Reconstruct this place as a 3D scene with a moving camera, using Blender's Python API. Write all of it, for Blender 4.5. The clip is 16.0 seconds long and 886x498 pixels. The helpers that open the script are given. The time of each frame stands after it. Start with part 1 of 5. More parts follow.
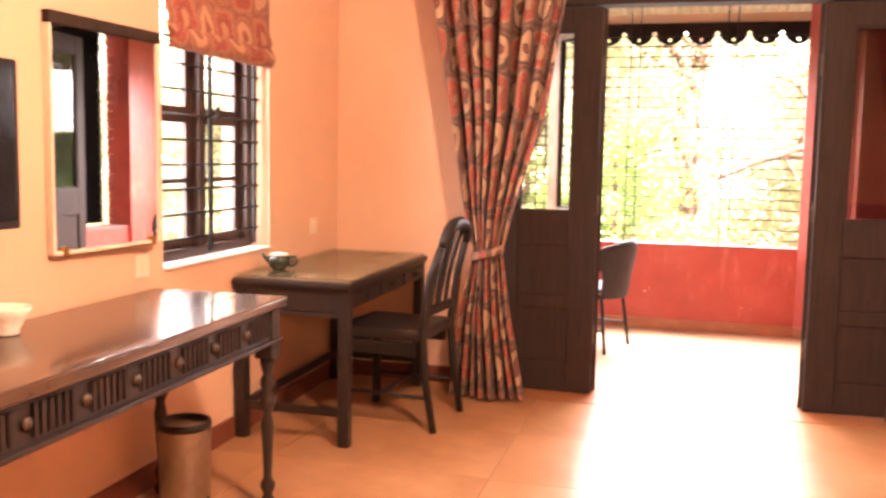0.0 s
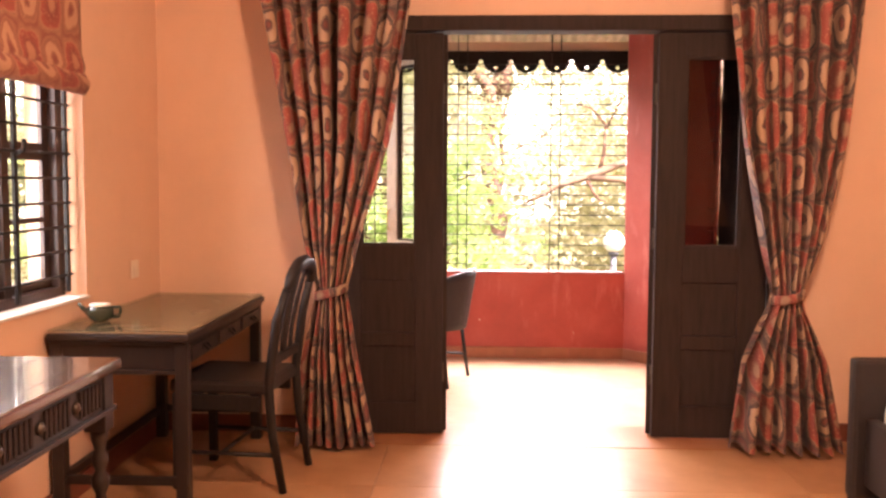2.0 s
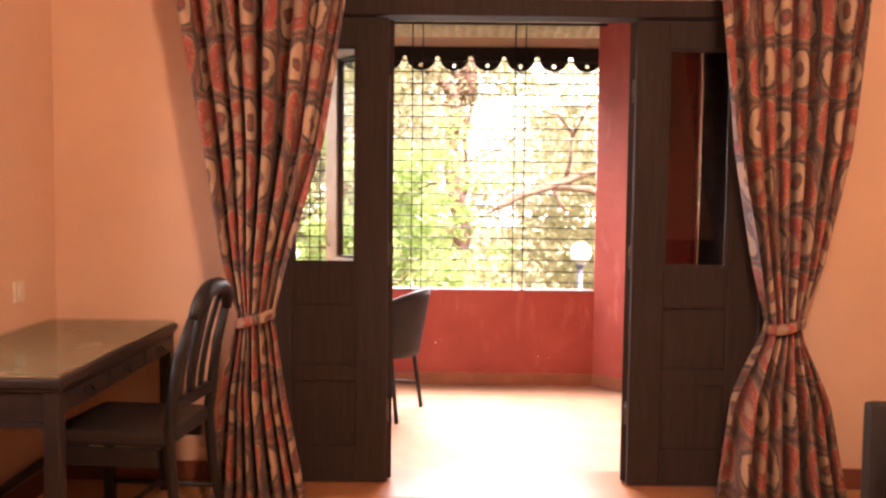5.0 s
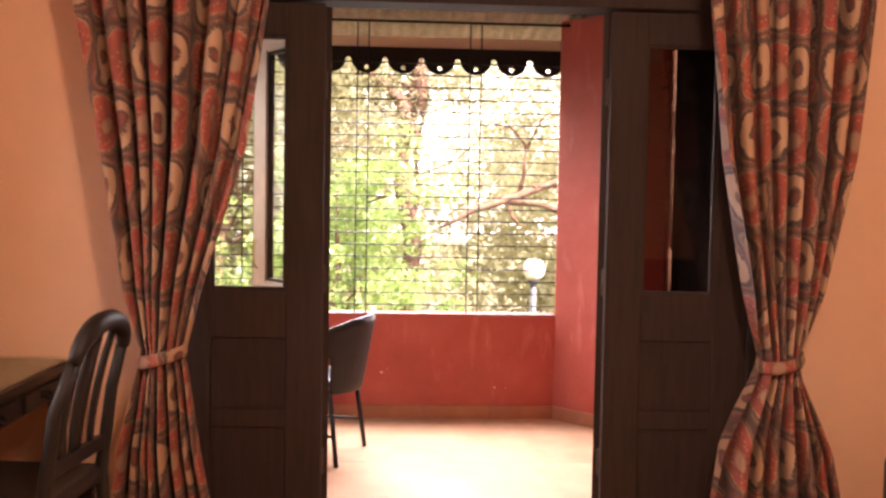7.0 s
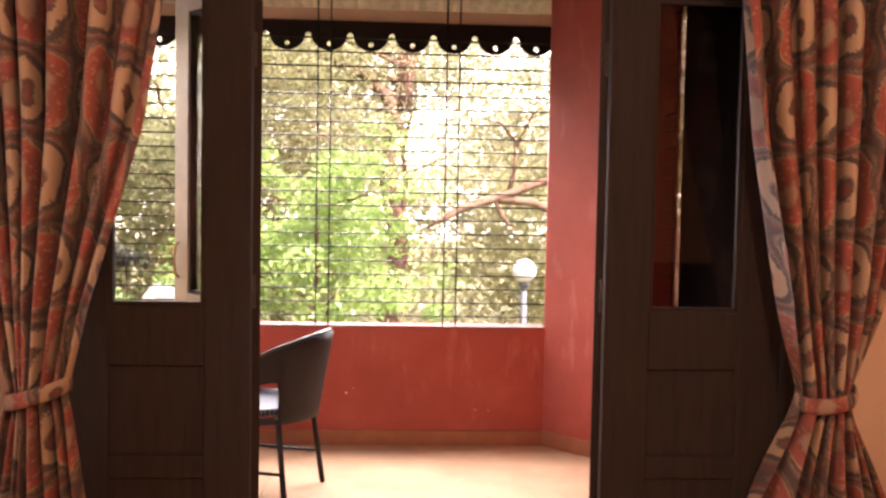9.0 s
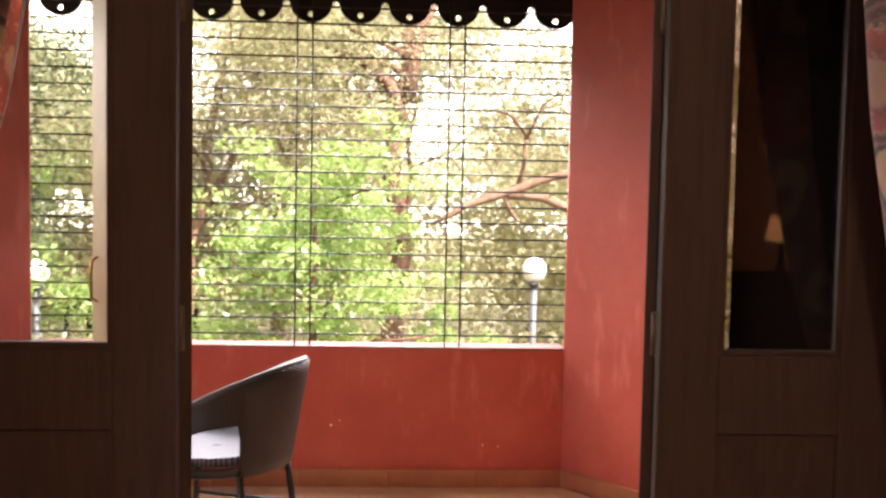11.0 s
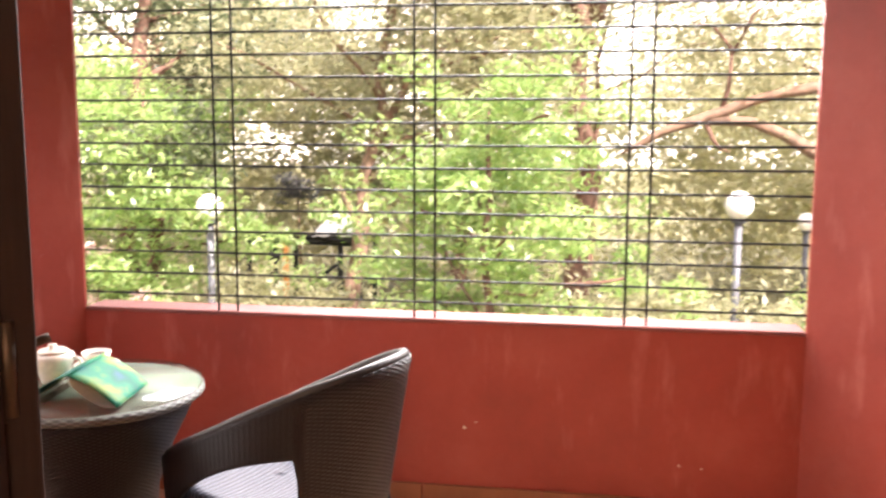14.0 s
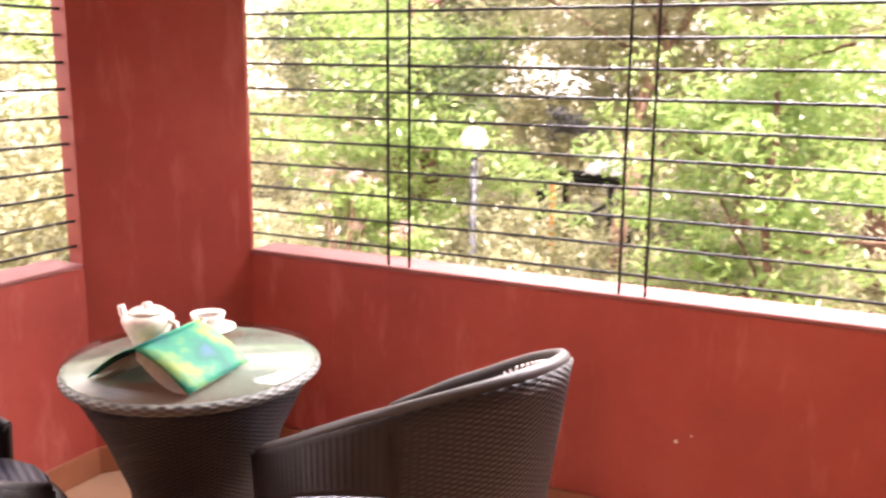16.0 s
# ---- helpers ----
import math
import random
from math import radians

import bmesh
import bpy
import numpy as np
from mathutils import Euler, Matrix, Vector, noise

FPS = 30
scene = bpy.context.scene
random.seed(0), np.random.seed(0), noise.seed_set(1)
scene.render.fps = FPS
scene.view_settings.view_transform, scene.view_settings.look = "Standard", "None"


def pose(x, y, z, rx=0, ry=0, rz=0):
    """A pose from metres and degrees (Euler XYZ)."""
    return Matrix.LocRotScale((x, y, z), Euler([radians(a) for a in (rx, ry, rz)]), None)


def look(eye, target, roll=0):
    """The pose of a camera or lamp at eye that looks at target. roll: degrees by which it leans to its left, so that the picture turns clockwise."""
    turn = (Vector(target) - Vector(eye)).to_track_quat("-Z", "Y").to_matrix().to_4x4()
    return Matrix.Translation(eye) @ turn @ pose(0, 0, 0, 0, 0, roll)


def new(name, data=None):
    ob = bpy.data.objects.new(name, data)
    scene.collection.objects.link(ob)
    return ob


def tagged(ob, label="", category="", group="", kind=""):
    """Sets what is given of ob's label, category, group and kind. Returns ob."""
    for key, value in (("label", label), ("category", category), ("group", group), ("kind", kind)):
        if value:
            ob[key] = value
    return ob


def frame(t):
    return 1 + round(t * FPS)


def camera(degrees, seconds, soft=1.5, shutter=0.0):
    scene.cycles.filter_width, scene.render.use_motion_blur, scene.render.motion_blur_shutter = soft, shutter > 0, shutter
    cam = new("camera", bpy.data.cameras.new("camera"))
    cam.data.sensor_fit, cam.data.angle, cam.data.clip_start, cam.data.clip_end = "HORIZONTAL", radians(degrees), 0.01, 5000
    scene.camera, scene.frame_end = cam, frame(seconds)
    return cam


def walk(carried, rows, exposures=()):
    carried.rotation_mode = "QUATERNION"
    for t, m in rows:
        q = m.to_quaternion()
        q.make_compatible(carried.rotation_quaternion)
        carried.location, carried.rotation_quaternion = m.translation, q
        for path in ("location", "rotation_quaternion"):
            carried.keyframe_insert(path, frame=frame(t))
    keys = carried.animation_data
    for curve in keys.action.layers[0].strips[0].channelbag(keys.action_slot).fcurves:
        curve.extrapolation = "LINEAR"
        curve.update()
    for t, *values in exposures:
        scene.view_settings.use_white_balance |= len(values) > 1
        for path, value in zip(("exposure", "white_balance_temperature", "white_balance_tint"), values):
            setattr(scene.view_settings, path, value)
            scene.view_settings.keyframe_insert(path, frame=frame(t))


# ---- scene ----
cam = camera(52.0, 16.0, soft=2.6, shutter=0.5)
# ---------------- camera ----------------
PATH = [
    (0, (-0.098, -4.849, 1.269), (-0.604, -2.925, 1.063), 1.1),
    (0.5, (-0.143, -4.781, 1.272), (-0.515, -2.824, 1.089), 1.0),
    (1, (-0.192, -4.723, 1.289), (-0.441, -2.745, 1.128), 0.8),
    (1.5, (-0.292, -4.671, 1.305), (-0.426, -2.681, 1.156), 0.7),
    (2, (-0.337, -4.62, 1.304), (-0.422, -2.627, 1.156), 0.3),
    (2.5, (-0.325, -4.54, 1.296), (-0.412, -2.548, 1.143), -0.0),
    (3, (-0.283, -4.443, 1.301), (-0.392, -2.451, 1.149), -0.1),
    (3.5, (-0.267, -4.325, 1.297), (-0.372, -2.333, 1.155), 0.1),
    (4, (-0.286, -4.217, 1.303), (-0.347, -2.222, 1.169), 0.3),
    (6.5, (-0.245, -3.579, 1.307), (-0.201, -1.582, 1.195), 1.1),
    (7, (-0.252, -3.432, 1.309), (-0.155, -1.437, 1.212), 1.0),
    (7.5, (-0.236, -3.277, 1.298), (-0.109, -1.283, 1.207), 0.9),
    (8, (-0.189, -3.125, 1.306), (-0.075, -1.131, 1.208), 1.1),
    (8.5, (-0.15, -2.94, 1.292), (-0.035, -0.946, 1.196), 1.0),
    (11, (-0.053, -2.014, 1.321), (0.045, -0.02, 1.21), 1.1),
    (11.5, (-0.055, -1.826, 1.307), (0.045, 0.169, 1.192), 0.5),
    (12, (-0.003, -1.605, 1.299), (0.052, 0.389, 1.15), 0.5),
    (12.5, (0.047, -1.433, 1.296), (0.044, 0.559, 1.118), 0.2),
    (13, (0.034, -1.198, 1.285), (-0.031, 0.79, 1.077), 0.1),
    (13.5, (0.043, -1.014, 1.28), (-0.12, 0.966, 1.05), 0.0),
    (14, (0.044, -0.789, 1.265), (-0.271, 1.168, 1.001), 0.2),
    (14.5, (0.052, -0.602, 1.245), (-0.395, 1.324, 0.943), 0.3),
    (15, (0.042, -0.416, 1.235), (-0.514, 1.475, 0.897), 0.5),
    (15.5, (0.051, -0.231, 1.218), (-0.653, 1.605, 0.849), 0.3),
    (16, (0.102, -0.104, 1.225), (-0.785, 1.642, 0.818), 0.5),
]
walk(cam, [(t, look(e, g, r)) for t, e, g, r in PATH],
     exposures=[(0.0, 3.28, 6600, 29), (0.6, 3.08, 6600, 29), (1.5, 2.76, 6600, 30), (3.0, 2.58, 6650, 30), (4.2, 2.55, 6600, 30),
                (7.0, 2.2, 6500, 28), (8.7, 1.98, 6450, 24), (11.0, 1.84, 6350, 19), (12.5, 1.78, 6350, 18), (14.5, 1.88, 6250, 20), (15.5, 1.93, 6200, 22), (16.0, 2.02, 6350, 28)])

# ---------------- world and light ----------------
world = bpy.data.worlds.new("sky")
scene.world = world
world.use_nodes = True
wt = world.node_tree
wbg = wt.nodes["Background"]
sky = wt.nodes.new("ShaderNodeTexSky")
sky.sky_type = 'NISHITA'
sky.sun_disc = False
sky.sun_elevation = radians(50)
sky.sun_rotation = radians(141)
sky.air_density, sky.dust_density = 1.0, 5.0
wt.links.new(sky.outputs[0], wbg.inputs[0])
wbg.inputs[1].default_value = 0.15

sun_data = bpy.data.lights.new("sun", 'SUN')
sun_data.energy, sun_data.angle, sun_data.color = 5.0, radians(0.6), (1.0, 0.93, 0.82)
sun_ob = new("sun", sun_data)
sun_dir = Vector((math.sin(radians(141)) * math.cos(radians(50)), math.cos(radians(141)) * math.cos(radians(50)), math.sin(radians(50))))
sun_ob.matrix_world = look(sun_dir * 60, (0, 0, 0))


def area(name, m, sx, sy, watts, colour, spread=180):
    d = bpy.data.lights.new(name, 'AREA')
    d.shape, d.size, d.size_y, d.energy, d.color = 'RECTANGLE', sx, sy, watts, colour
    d.spread = radians(spread)
    ob = new(name, d)
    ob.matrix_world = m
    return ob


# daylight that the sky sends in through the balcony's open front and the side window
area("sky_light_front", look((-0.2, 2.40, 1.68), (-0.2, 1.0, 0.2)), 1.75, 0.75, 30, (1.0, 0.96, 0.91), 115)
area("sky_light_left", look((-2.25, 0.95, 1.45), (-0.9, 0.95, 0.2)), 1.3, 1.3, 2.2, (1.0, 0.96, 0.91), 120)
area("sky_light_window", look((-2.26, -1.34, 1.35), (0.0, -1.34, 1.1)), 0.8, 0.9, 6, (1.0, 0.98, 0.95))


def bulb(name, at, watts, colour, size=0.05):
    d = bpy.data.lights.new(name, 'POINT')
    d.energy, d.color, d.shadow_soft_size = watts, colour, size
    ob = new(name, d)
    ob.location = at
    return ob


# warm fill for the room, from an assumed fitting out of view
bulb("ceiling_bulb", (0.3, -3.2, 2.52), 40, (1.0, 0.72, 0.47), 0.16)
bulb("table_lamp_bulb", (2.27, -3.4, 1.18), 7, (1.0, 0.6, 0.3), 0.04)


# ---------------- materials ----------------
class Nodes:
    def __init__(self, name):
        self.m = bpy.data.materials.new(name)
        self.m.use_nodes = True
        self.t = self.m.node_tree
        self.p = self.t.nodes["Principled BSDF"]
        self.out = self.t.nodes["Material Output"]

    def add(self, kind, **kw):
        n = self.t.nodes.new(kind)
        for k, v in kw.items():
            n.inputs[k.replace("_", " ")].default_value = v
        return n

    def join(self, a, b):
        self.t.links.new(a, b)

    def math(self, op, a, b=None, c=None):
        n = self.t.nodes.new("ShaderNodeMath")
        n.operation = op
        for i, v in enumerate((a, b, c)):
            if v is None:
                continue
            if isinstance(v, (int, float)):
                n.inputs[i].default_value = v
            else:
                self.join(v, n.inputs[i])
        return n.outputs[0]

    def coords(self, which="Object", scale=(1, 1, 1)):
        tc = self.t.nodes.new("ShaderNodeTexCoord")
        mp = self.t.nodes.new("ShaderNodeMapping")
        mp.inputs["Scale"].default_value = scale
        self.join(tc.outputs[which], mp.inputs[0])
        return mp.outputs[0]

    def noise(self, vec, scale, detail=4, rough=0.6):
        n = self.add("ShaderNodeTexNoise", Scale=scale, Detail=detail, Roughness=rough)
        self.join(vec, n.inputs["Vector"])
        return n.outputs[0]

    def ramp(self, fac, stops):
        n = self.t.nodes.new("ShaderNodeValToRGB")
        while len(n.color_ramp.elements) < len(stops):
            n.color_ramp.elements.new(0.5)
        for e, (pos, col) in zip(n.color_ramp.elements, stops):
            e.position, e.color = pos, (*col, 1)
        self.join(fac, n.inputs[0])
        return n.outputs[0]

    def mix(self, fac, a, b, blend='MIX'):
        n = self.t.nodes.new("ShaderNodeMix")
        n.data_type, n.blend_type = 'RGBA', blend
        for i, v in ((0, fac), (6, a), (7, b)):
            if isinstance(v, (int, float)):
                n.inputs[i].default_value = v
            elif isinstance(v, tuple):
                n.inputs[i].default_value = (*v, 1)
            else:
                self.join(v, n.inputs[i])
        return n.outputs[2]

    def bump(self, h, strength=0.2, dist=0.005):
        b = self.add("ShaderNodeBump", Strength=strength, Distance=dist)
        self.join(h, b.inputs["Height"])
        self.join(b.outputs[0], self.p.inputs["Normal"])

    def set(self, rough=None, metal=None, coat=None, spec=None):
        for k, v in (("Roughness", rough), ("Metallic", metal), ("Coat Weight", coat), ("Specular IOR Level", spec)):
            if v is not None:
                self.p.inputs[k].default_value = v

    def colour(self, c):
        if isinstance(c, tuple):
            self.p.inputs["Base Color"].default_value = (*c, 1)
        else:
            self.join(c, self.p.inputs["Base Color"])


def shade(c, f):
    return tuple(min(1.0, v * f) for v in c)


def plaster(name, col, stain, big=1.2, rough=0.75):
    n = Nodes(name)
    v = n.coords()
    a = n.ramp(n.noise(v, big, 6, 0.65), [(0.35, shade(col, 0.93)), (0.55, col), (0.72, stain)])
    b = n.mix(n.math('MULTIPLY', n.noise(v, 40, 3), 0.25), a, shade(col, 0.9))
    n.colour(b)
    n.bump(n.noise(v, 55, 5), 0.12, 0.004)
    n.set(rough)
    return n.m


def painted_red(name):
    n = Nodes(name)
    v = n.coords()
    big = n.noise(v, 1.7, 7, 0.7)
    base = n.ramp(big, [(0.3, (0.26, 0.040, 0.026)), (0.5, (0.33, 0.052, 0.034)), (0.68, (0.38, 0.078, 0.052))])
    # chalky vertical streaks and patches
    st = n.noise(n.coords(scale=(5, 5, 1.3)), 2.2, 5, 0.6)
    fac = n.math('MULTIPLY', n.math('SMOOTH_MIN', n.math('MAXIMUM', n.math('SUBTRACT', st, 0.56), 0.0), 0.2, 0.05), 2.6)
    c = n.mix(fac, base, (0.55, 0.19, 0.14))
    sp = n.noise(v, 130, 2, 0.5)
    c = n.mix(n.math('GREATER_THAN', sp, 0.79), c, (0.6, 0.4, 0.35))
    n.colour(c)
    n.bump(n.noise(v, 24, 6, 0.6), 0.22, 0.006)
    n.set(0.55)
    return n.m


def wood(name, dark, light, rough=0.35, along=(14, 14, 1), coat=0.15, spec=0.5):
    n = Nodes(name)
    v = n.coords(scale=along)
    g = n.noise(v, 3.5, 6, 0.65)
    c = n.ramp(g, [(0.3, dark), (0.7, light)])
    f = n.noise(n.coords(), 2.5, 3)
    c = n.mix(n.math('MULTIPLY', f, 0.35), c, dark)
    n.colour(c)
    rr = n.math('MULTIPLY_ADD', n.noise(n.coords(), 4, 2), 0.10, rough - 0.04)
    n.join(rr, n.p.inputs["Roughness"])
    n.bump(g, 0.12, 0.002)
    n.set(coat=coat, spec=spec)
    return n.m


def plain(name, col, rough=0.5, metal=0.0, bump=0.0, scale=60, vary=0.12, coat=0.0, spec=0.5):
    n = Nodes(name)
    v = n.coords()
    x = n.noise(v, scale, 4)
    n.colour(n.ramp(x, [(0.3, shade(col, 1 - vary)), (0.7, shade(col, 1 + vary))]))
    n.set(rough, metal, coat, spec)
    if bump:
        n.bump(x, bump, 0.003)
    return n.m


def stone_floor(name, lo, mid, hi, rough, spec=0.5):
    n = Nodes(name)
    v = n.coords("Object")
    oi = n.t.nodes.new("ShaderNodeObjectInfo")
    cl = n.noise(v, 1.6, 7, 0.7)
    c = n.ramp(cl, [(0.3, lo), (0.5, mid), (0.72, hi)])
    vein = n.noise(n.coords(scale=(1, 5, 1)), 3.0, 8, 0.75)
    c = n.mix(n.math('MULTIPLY', vein, 0.4), c, lo)
    c = n.mix(n.math('MULTIPLY', oi.outputs["Random"], 0.25), c, mid)
    n.colour(c)
    r = n.math('MULTIPLY_ADD', n.noise(v, 2.5, 2), 0.14, rough - 0.05)
    n.join(r, n.p.inputs["Roughness"])
    n.set(spec=spec)
    return n.m


def clear_glass(name, tint=(0.95, 0.97, 0.95), rough=0.02):
    n = Nodes(name)
    tr = n.t.nodes.new("ShaderNodeBsdfTransparent")
    tr.inputs[0].default_value = (*tint, 1)
    gl = n.t.nodes.new("ShaderNodeBsdfGlossy")
    gl.inputs["Roughness"].default_value = rough
    lw = n.add("ShaderNodeLayerWeight", Blend=0.5)
    gloss = n.math('MULTIPLY_ADD', n.math('POWER', lw.outputs["Facing"], 5.0), 0.6, 0.035)
    mx = n.t.nodes.new("ShaderNodeMixShader")
    n.join(gloss, mx.inputs[0])
    n.join(tr.outputs[0], mx.inputs[1])
    n.join(gl.outputs[0], mx.inputs[2])
    n.join(mx.outputs[0], n.out.inputs[0])
    return n.m


def ikat(name, period_u=0.32, period_v=0.46, cream=(0.42, 0.27, 0.17), tan=(0.30, 0.18, 0.115), dark=(0.040, 0.028, 0.030)):
    """Printed cotton: red medallions and cream ovals in turn, ringed by dark lacy vines."""
    n = Nodes(name)
    uv = n.t.nodes.new("ShaderNodeUVMap")
    sep = n.t.nodes.new("ShaderNodeSeparateXYZ")
    n.join(uv.outputs[0], sep.inputs[0])
    wob = n.noise(uv.outputs[0], 7, 2)
    skew = n.noise(uv.outputs[0], 4.5, 2)
    fuzz = n.noise(uv.outputs[0], 110, 3, 0.7)
    u = n.math('MULTIPLY', n.math('MULTIPLY_ADD', fuzz, 0.03, n.math('MULTIPLY_ADD', wob, 0.08, sep.outputs[0])), 2 * math.pi / period_u)
    v = n.math('MULTIPLY', n.math('MULTIPLY_ADD', fuzz, 0.04, n.math('MULTIPLY_ADD', skew, 0.16, sep.outputs[1])), 2 * math.pi / period_v)
    f = n.math('MULTIPLY', n.math('COSINE', u), n.math('COSINE', v))
    f = n.math('MULTIPLY_ADD', f, 0.5, 0.5)
    red, deep = (0.33, 0.066, 0.046), (0.19, 0.040, 0.032)
    c = n.ramp(f, [(0.0, deep), (0.04, dark), (0.07, cream), (0.25, cream), (0.28, dark), (0.35, dark), (0.38, tan), (0.44, deep), (0.50, dark),
                   (0.54, tan), (0.57, dark), (0.59, cream), (0.62, red), (0.90, deep), (0.95, tan)])
    # lacy marks on the vines and inside the medallions
    vor = n.add("ShaderNodeTexVoronoi", Scale=62.0)
    n.join(uv.outputs[0], vor.inputs["Vector"])
    dots = n.math('LESS_THAN', vor.outputs[0], 0.30)
    vine = n.math('MULTIPLY', n.math('GREATER_THAN', f, 0.34), n.math('LESS_THAN', f, 0.58))
    inside = n.math('MULTIPLY', n.math('GREATER_THAN', f, 0.64), n.math('LESS_THAN', f, 0.90))
    c = n.mix(n.math('MULTIPLY', n.math('MULTIPLY', dots, inside), 0.55), c, (0.46, 0.22, 0.13))
    c = n.mix(n.math('MULTIPLY', n.math('MULTIPLY', n.math('SUBTRACT', 1.0, dots), vine), 0.38), c, dark)
    # faded and soiled here and there
    fade = n.noise(uv.outputs[0], 2.3, 4)
    c = n.mix(n.math('MULTIPLY', fade, 0.30), c, shade(tan, 0.75))
    n.colour(c)
    n.bump(n.noise(uv.outputs[0], 500, 2), 0.15, 0.001)
    n.set(0.85)
    n.p.inputs["Sheen Weight"].default_value = 0.03
    return n.m


def wicker(name, col):
    n = Nodes(name)
    uv = n.t.nodes.new("ShaderNodeUVMap")
    sep = n.t.nodes.new("ShaderNodeSeparateXYZ")
    n.join(uv.outputs[0], sep.inputs[0])
    a = n.math('SINE', n.math('MULTIPLY', sep.outputs[1], 2 * math.pi / 0.0095))
    b = n.math('SINE', n.math('MULTIPLY', sep.outputs[0], 2 * math.pi / 0.026))
    h = n.math('MULTIPLY', a, b)
    n.colour(n.ramp(n.math('MULTIPLY_ADD', h, 0.35, 0.5), [(0.15, shade(col, 0.5)), (0.8, shade(col, 1.5))]))
    n.bump(h, 0.5, 0.003)
    n.set(0.5, spec=0.3)
    return n.m


def leaf_mat(name, a, b, c):
    n = Nodes(name)
    g = n.t.nodes.new("ShaderNodeNewGeometry")
    col = n.ramp(g.outputs["Random Per Island"], [(0.0, a), (0.5, b), (1.0, c)])
    df = n.t.nodes.new("ShaderNodeBsdfDiffuse")
    tl = n.t.nodes.new("ShaderNodeBsdfTranslucent")
    n.join(col, df.inputs[0])
    n.join(col, tl.inputs[0])
    mx = n.t.nodes.new("ShaderNodeMixShader")
    mx.inputs[0].default_value = 0.6
    n.join(df.outputs[0], mx.inputs[1])
    n.join(tl.outputs[0], mx.inputs[2])
    gl = n.t.nodes.new("ShaderNodeBsdfGlossy")
    gl.inputs["Roughness"].default_value = 0.4
    m2 = n.t.nodes.new("ShaderNodeMixShader")
    m2.inputs[0].default_value = 0.06
    n.join(mx.outputs[0], m2.inputs[1])
    n.join(gl.outputs[0], m2.inputs[2])
    n.join(m2.outputs[0], n.out.inputs[0])
    return n.m


def lamp_glow(name, col, strength):
    n = Nodes(name)
    n.colour(col)
    n.p.inputs["Emission Color"].default_value = (*col, 1)
    n.p.inputs["Emission Strength"].default_value = strength
    return n.m


PEACH = plaster("peach_wall_paint", (0.69, 0.435, 0.285), (0.72, 0.465, 0.315))
CREAM = plaster("cream_paint", (0.74, 0.62, 0.48), (0.70, 0.56, 0.42))
WHITE = plaster("white_ceiling_paint", (0.78, 0.74, 0.68), (0.74, 0.69, 0.62))
RED = painted_red("red_oxide_wall_paint")
LEDGE = plaster("pale_pink_ledge_paint", (0.27, 0.095, 0.082), (0.33, 0.14, 0.122), 5)
DARK = wood("dark_stained_wood", (0.025, 0.0165, 0.014), (0.044, 0.029, 0.0235), 0.7, (14, 14, 1), 0.0, 0.12)
# tan stands for the sheen reflected off the desk top
DESKSHEEN = wood("desk_top_tan_sheen", (0.19, 0.12, 0.066), (0.31, 0.205, 0.12), 0.25, (14, 1, 1), 0.3)
DESKTOP = wood("polished_brown_wood", (0.04, 0.020, 0.012), (0.085, 0.044, 0.026), 0.24, (14, 1, 1), 0.4)
DESK = wood("dark_brown_wood", (0.012, 0.008, 0.007), (0.026, 0.016, 0.012), 0.45, (14, 14, 1), 0.05)
EBONY = wood("near_black_chair_wood", (0.010, 0.008, 0.007), (0.020, 0.015, 0.013), 0.5, (14, 14, 1), 0.0, 0.3)
TEAK = wood("reddish_window_wood", (0.022, 0.012, 0.009), (0.055, 0.024, 0.015), 0.5)
# pale copy of the dark door wood, with daylight put into its colour
SUNLIT_FACE = plain("varnish_painted_sunlit", (0.40, 0.29, 0.22), 0.3, 0.0, 0.05, 20)
SKIRT = wood("terracotta_skirting", (0.22, 0.075, 0.032), (0.36, 0.14, 0.06), 0.45, (1, 1, 1))
REDSKIRT = plain("dark_red_skirting", (0.16, 0.045, 0.025), 0.5, 0, 0.1)
FLOOR = stone_floor("polished_orange_stone", (0.26, 0.12, 0.052), (0.40, 0.205, 0.098), (0.50, 0.29, 0.155), 0.28, 0.2)
FLOORB = stone_floor("dull_sandy_stone", (0.29, 0.16, 0.085), (0.41, 0.255, 0.15), (0.49, 0.33, 0.205), 0.62, 0.25)
SILLSTONE = stone_floor("rust_threshold_stone", (0.24, 0.09, 0.04), (0.34, 0.14, 0.06), (0.42, 0.19, 0.09), 0.30, 0.3)
GROUT = plain("dark_joint", (0.12, 0.06, 0.035), 0.8)
GLASS = clear_glass("window_glass")
# dark tint put into the glass to dim the view through it
DIMMED = clear_glass("dimmed_door_glass", (0.44, 0.38, 0.35))
TINT = clear_glass("table_glass", (0.84, 0.90, 0.86), 0.015)
FABRIC = ikat("printed_curtain_cotton")
BLINDFAB = ikat("printed_blind_cotton", 0.36, 0.42, (0.46, 0.25, 0.15), (0.40, 0.19, 0.11), (0.26, 0.10, 0.062))
HINGE = plain("worn_dark_brass", (0.09, 0.065, 0.045), 0.5, 0.7, 0.1)
IRON = plain("black_iron", (0.02, 0.019, 0.018), 0.5, 0.6, 0.1)
BRASS = plain("aged_brass", (0.42, 0.26, 0.10), 0.35, 1.0, 0.1)
STEEL = plain("brushed_steel", (0.46, 0.43, 0.40), 0.32, 1.0, 0.05, 25)
BLACKP = plain("black_plastic", (0.012, 0.012, 0.013), 0.3)
SEATD = plain("dark_leather_seat", (0.016, 0.012, 0.011), 0.5, 0, 0.25)
WHITEC = plain("white_glazed_china", (0.78, 0.72, 0.62), 0.25, 0, 0.02)
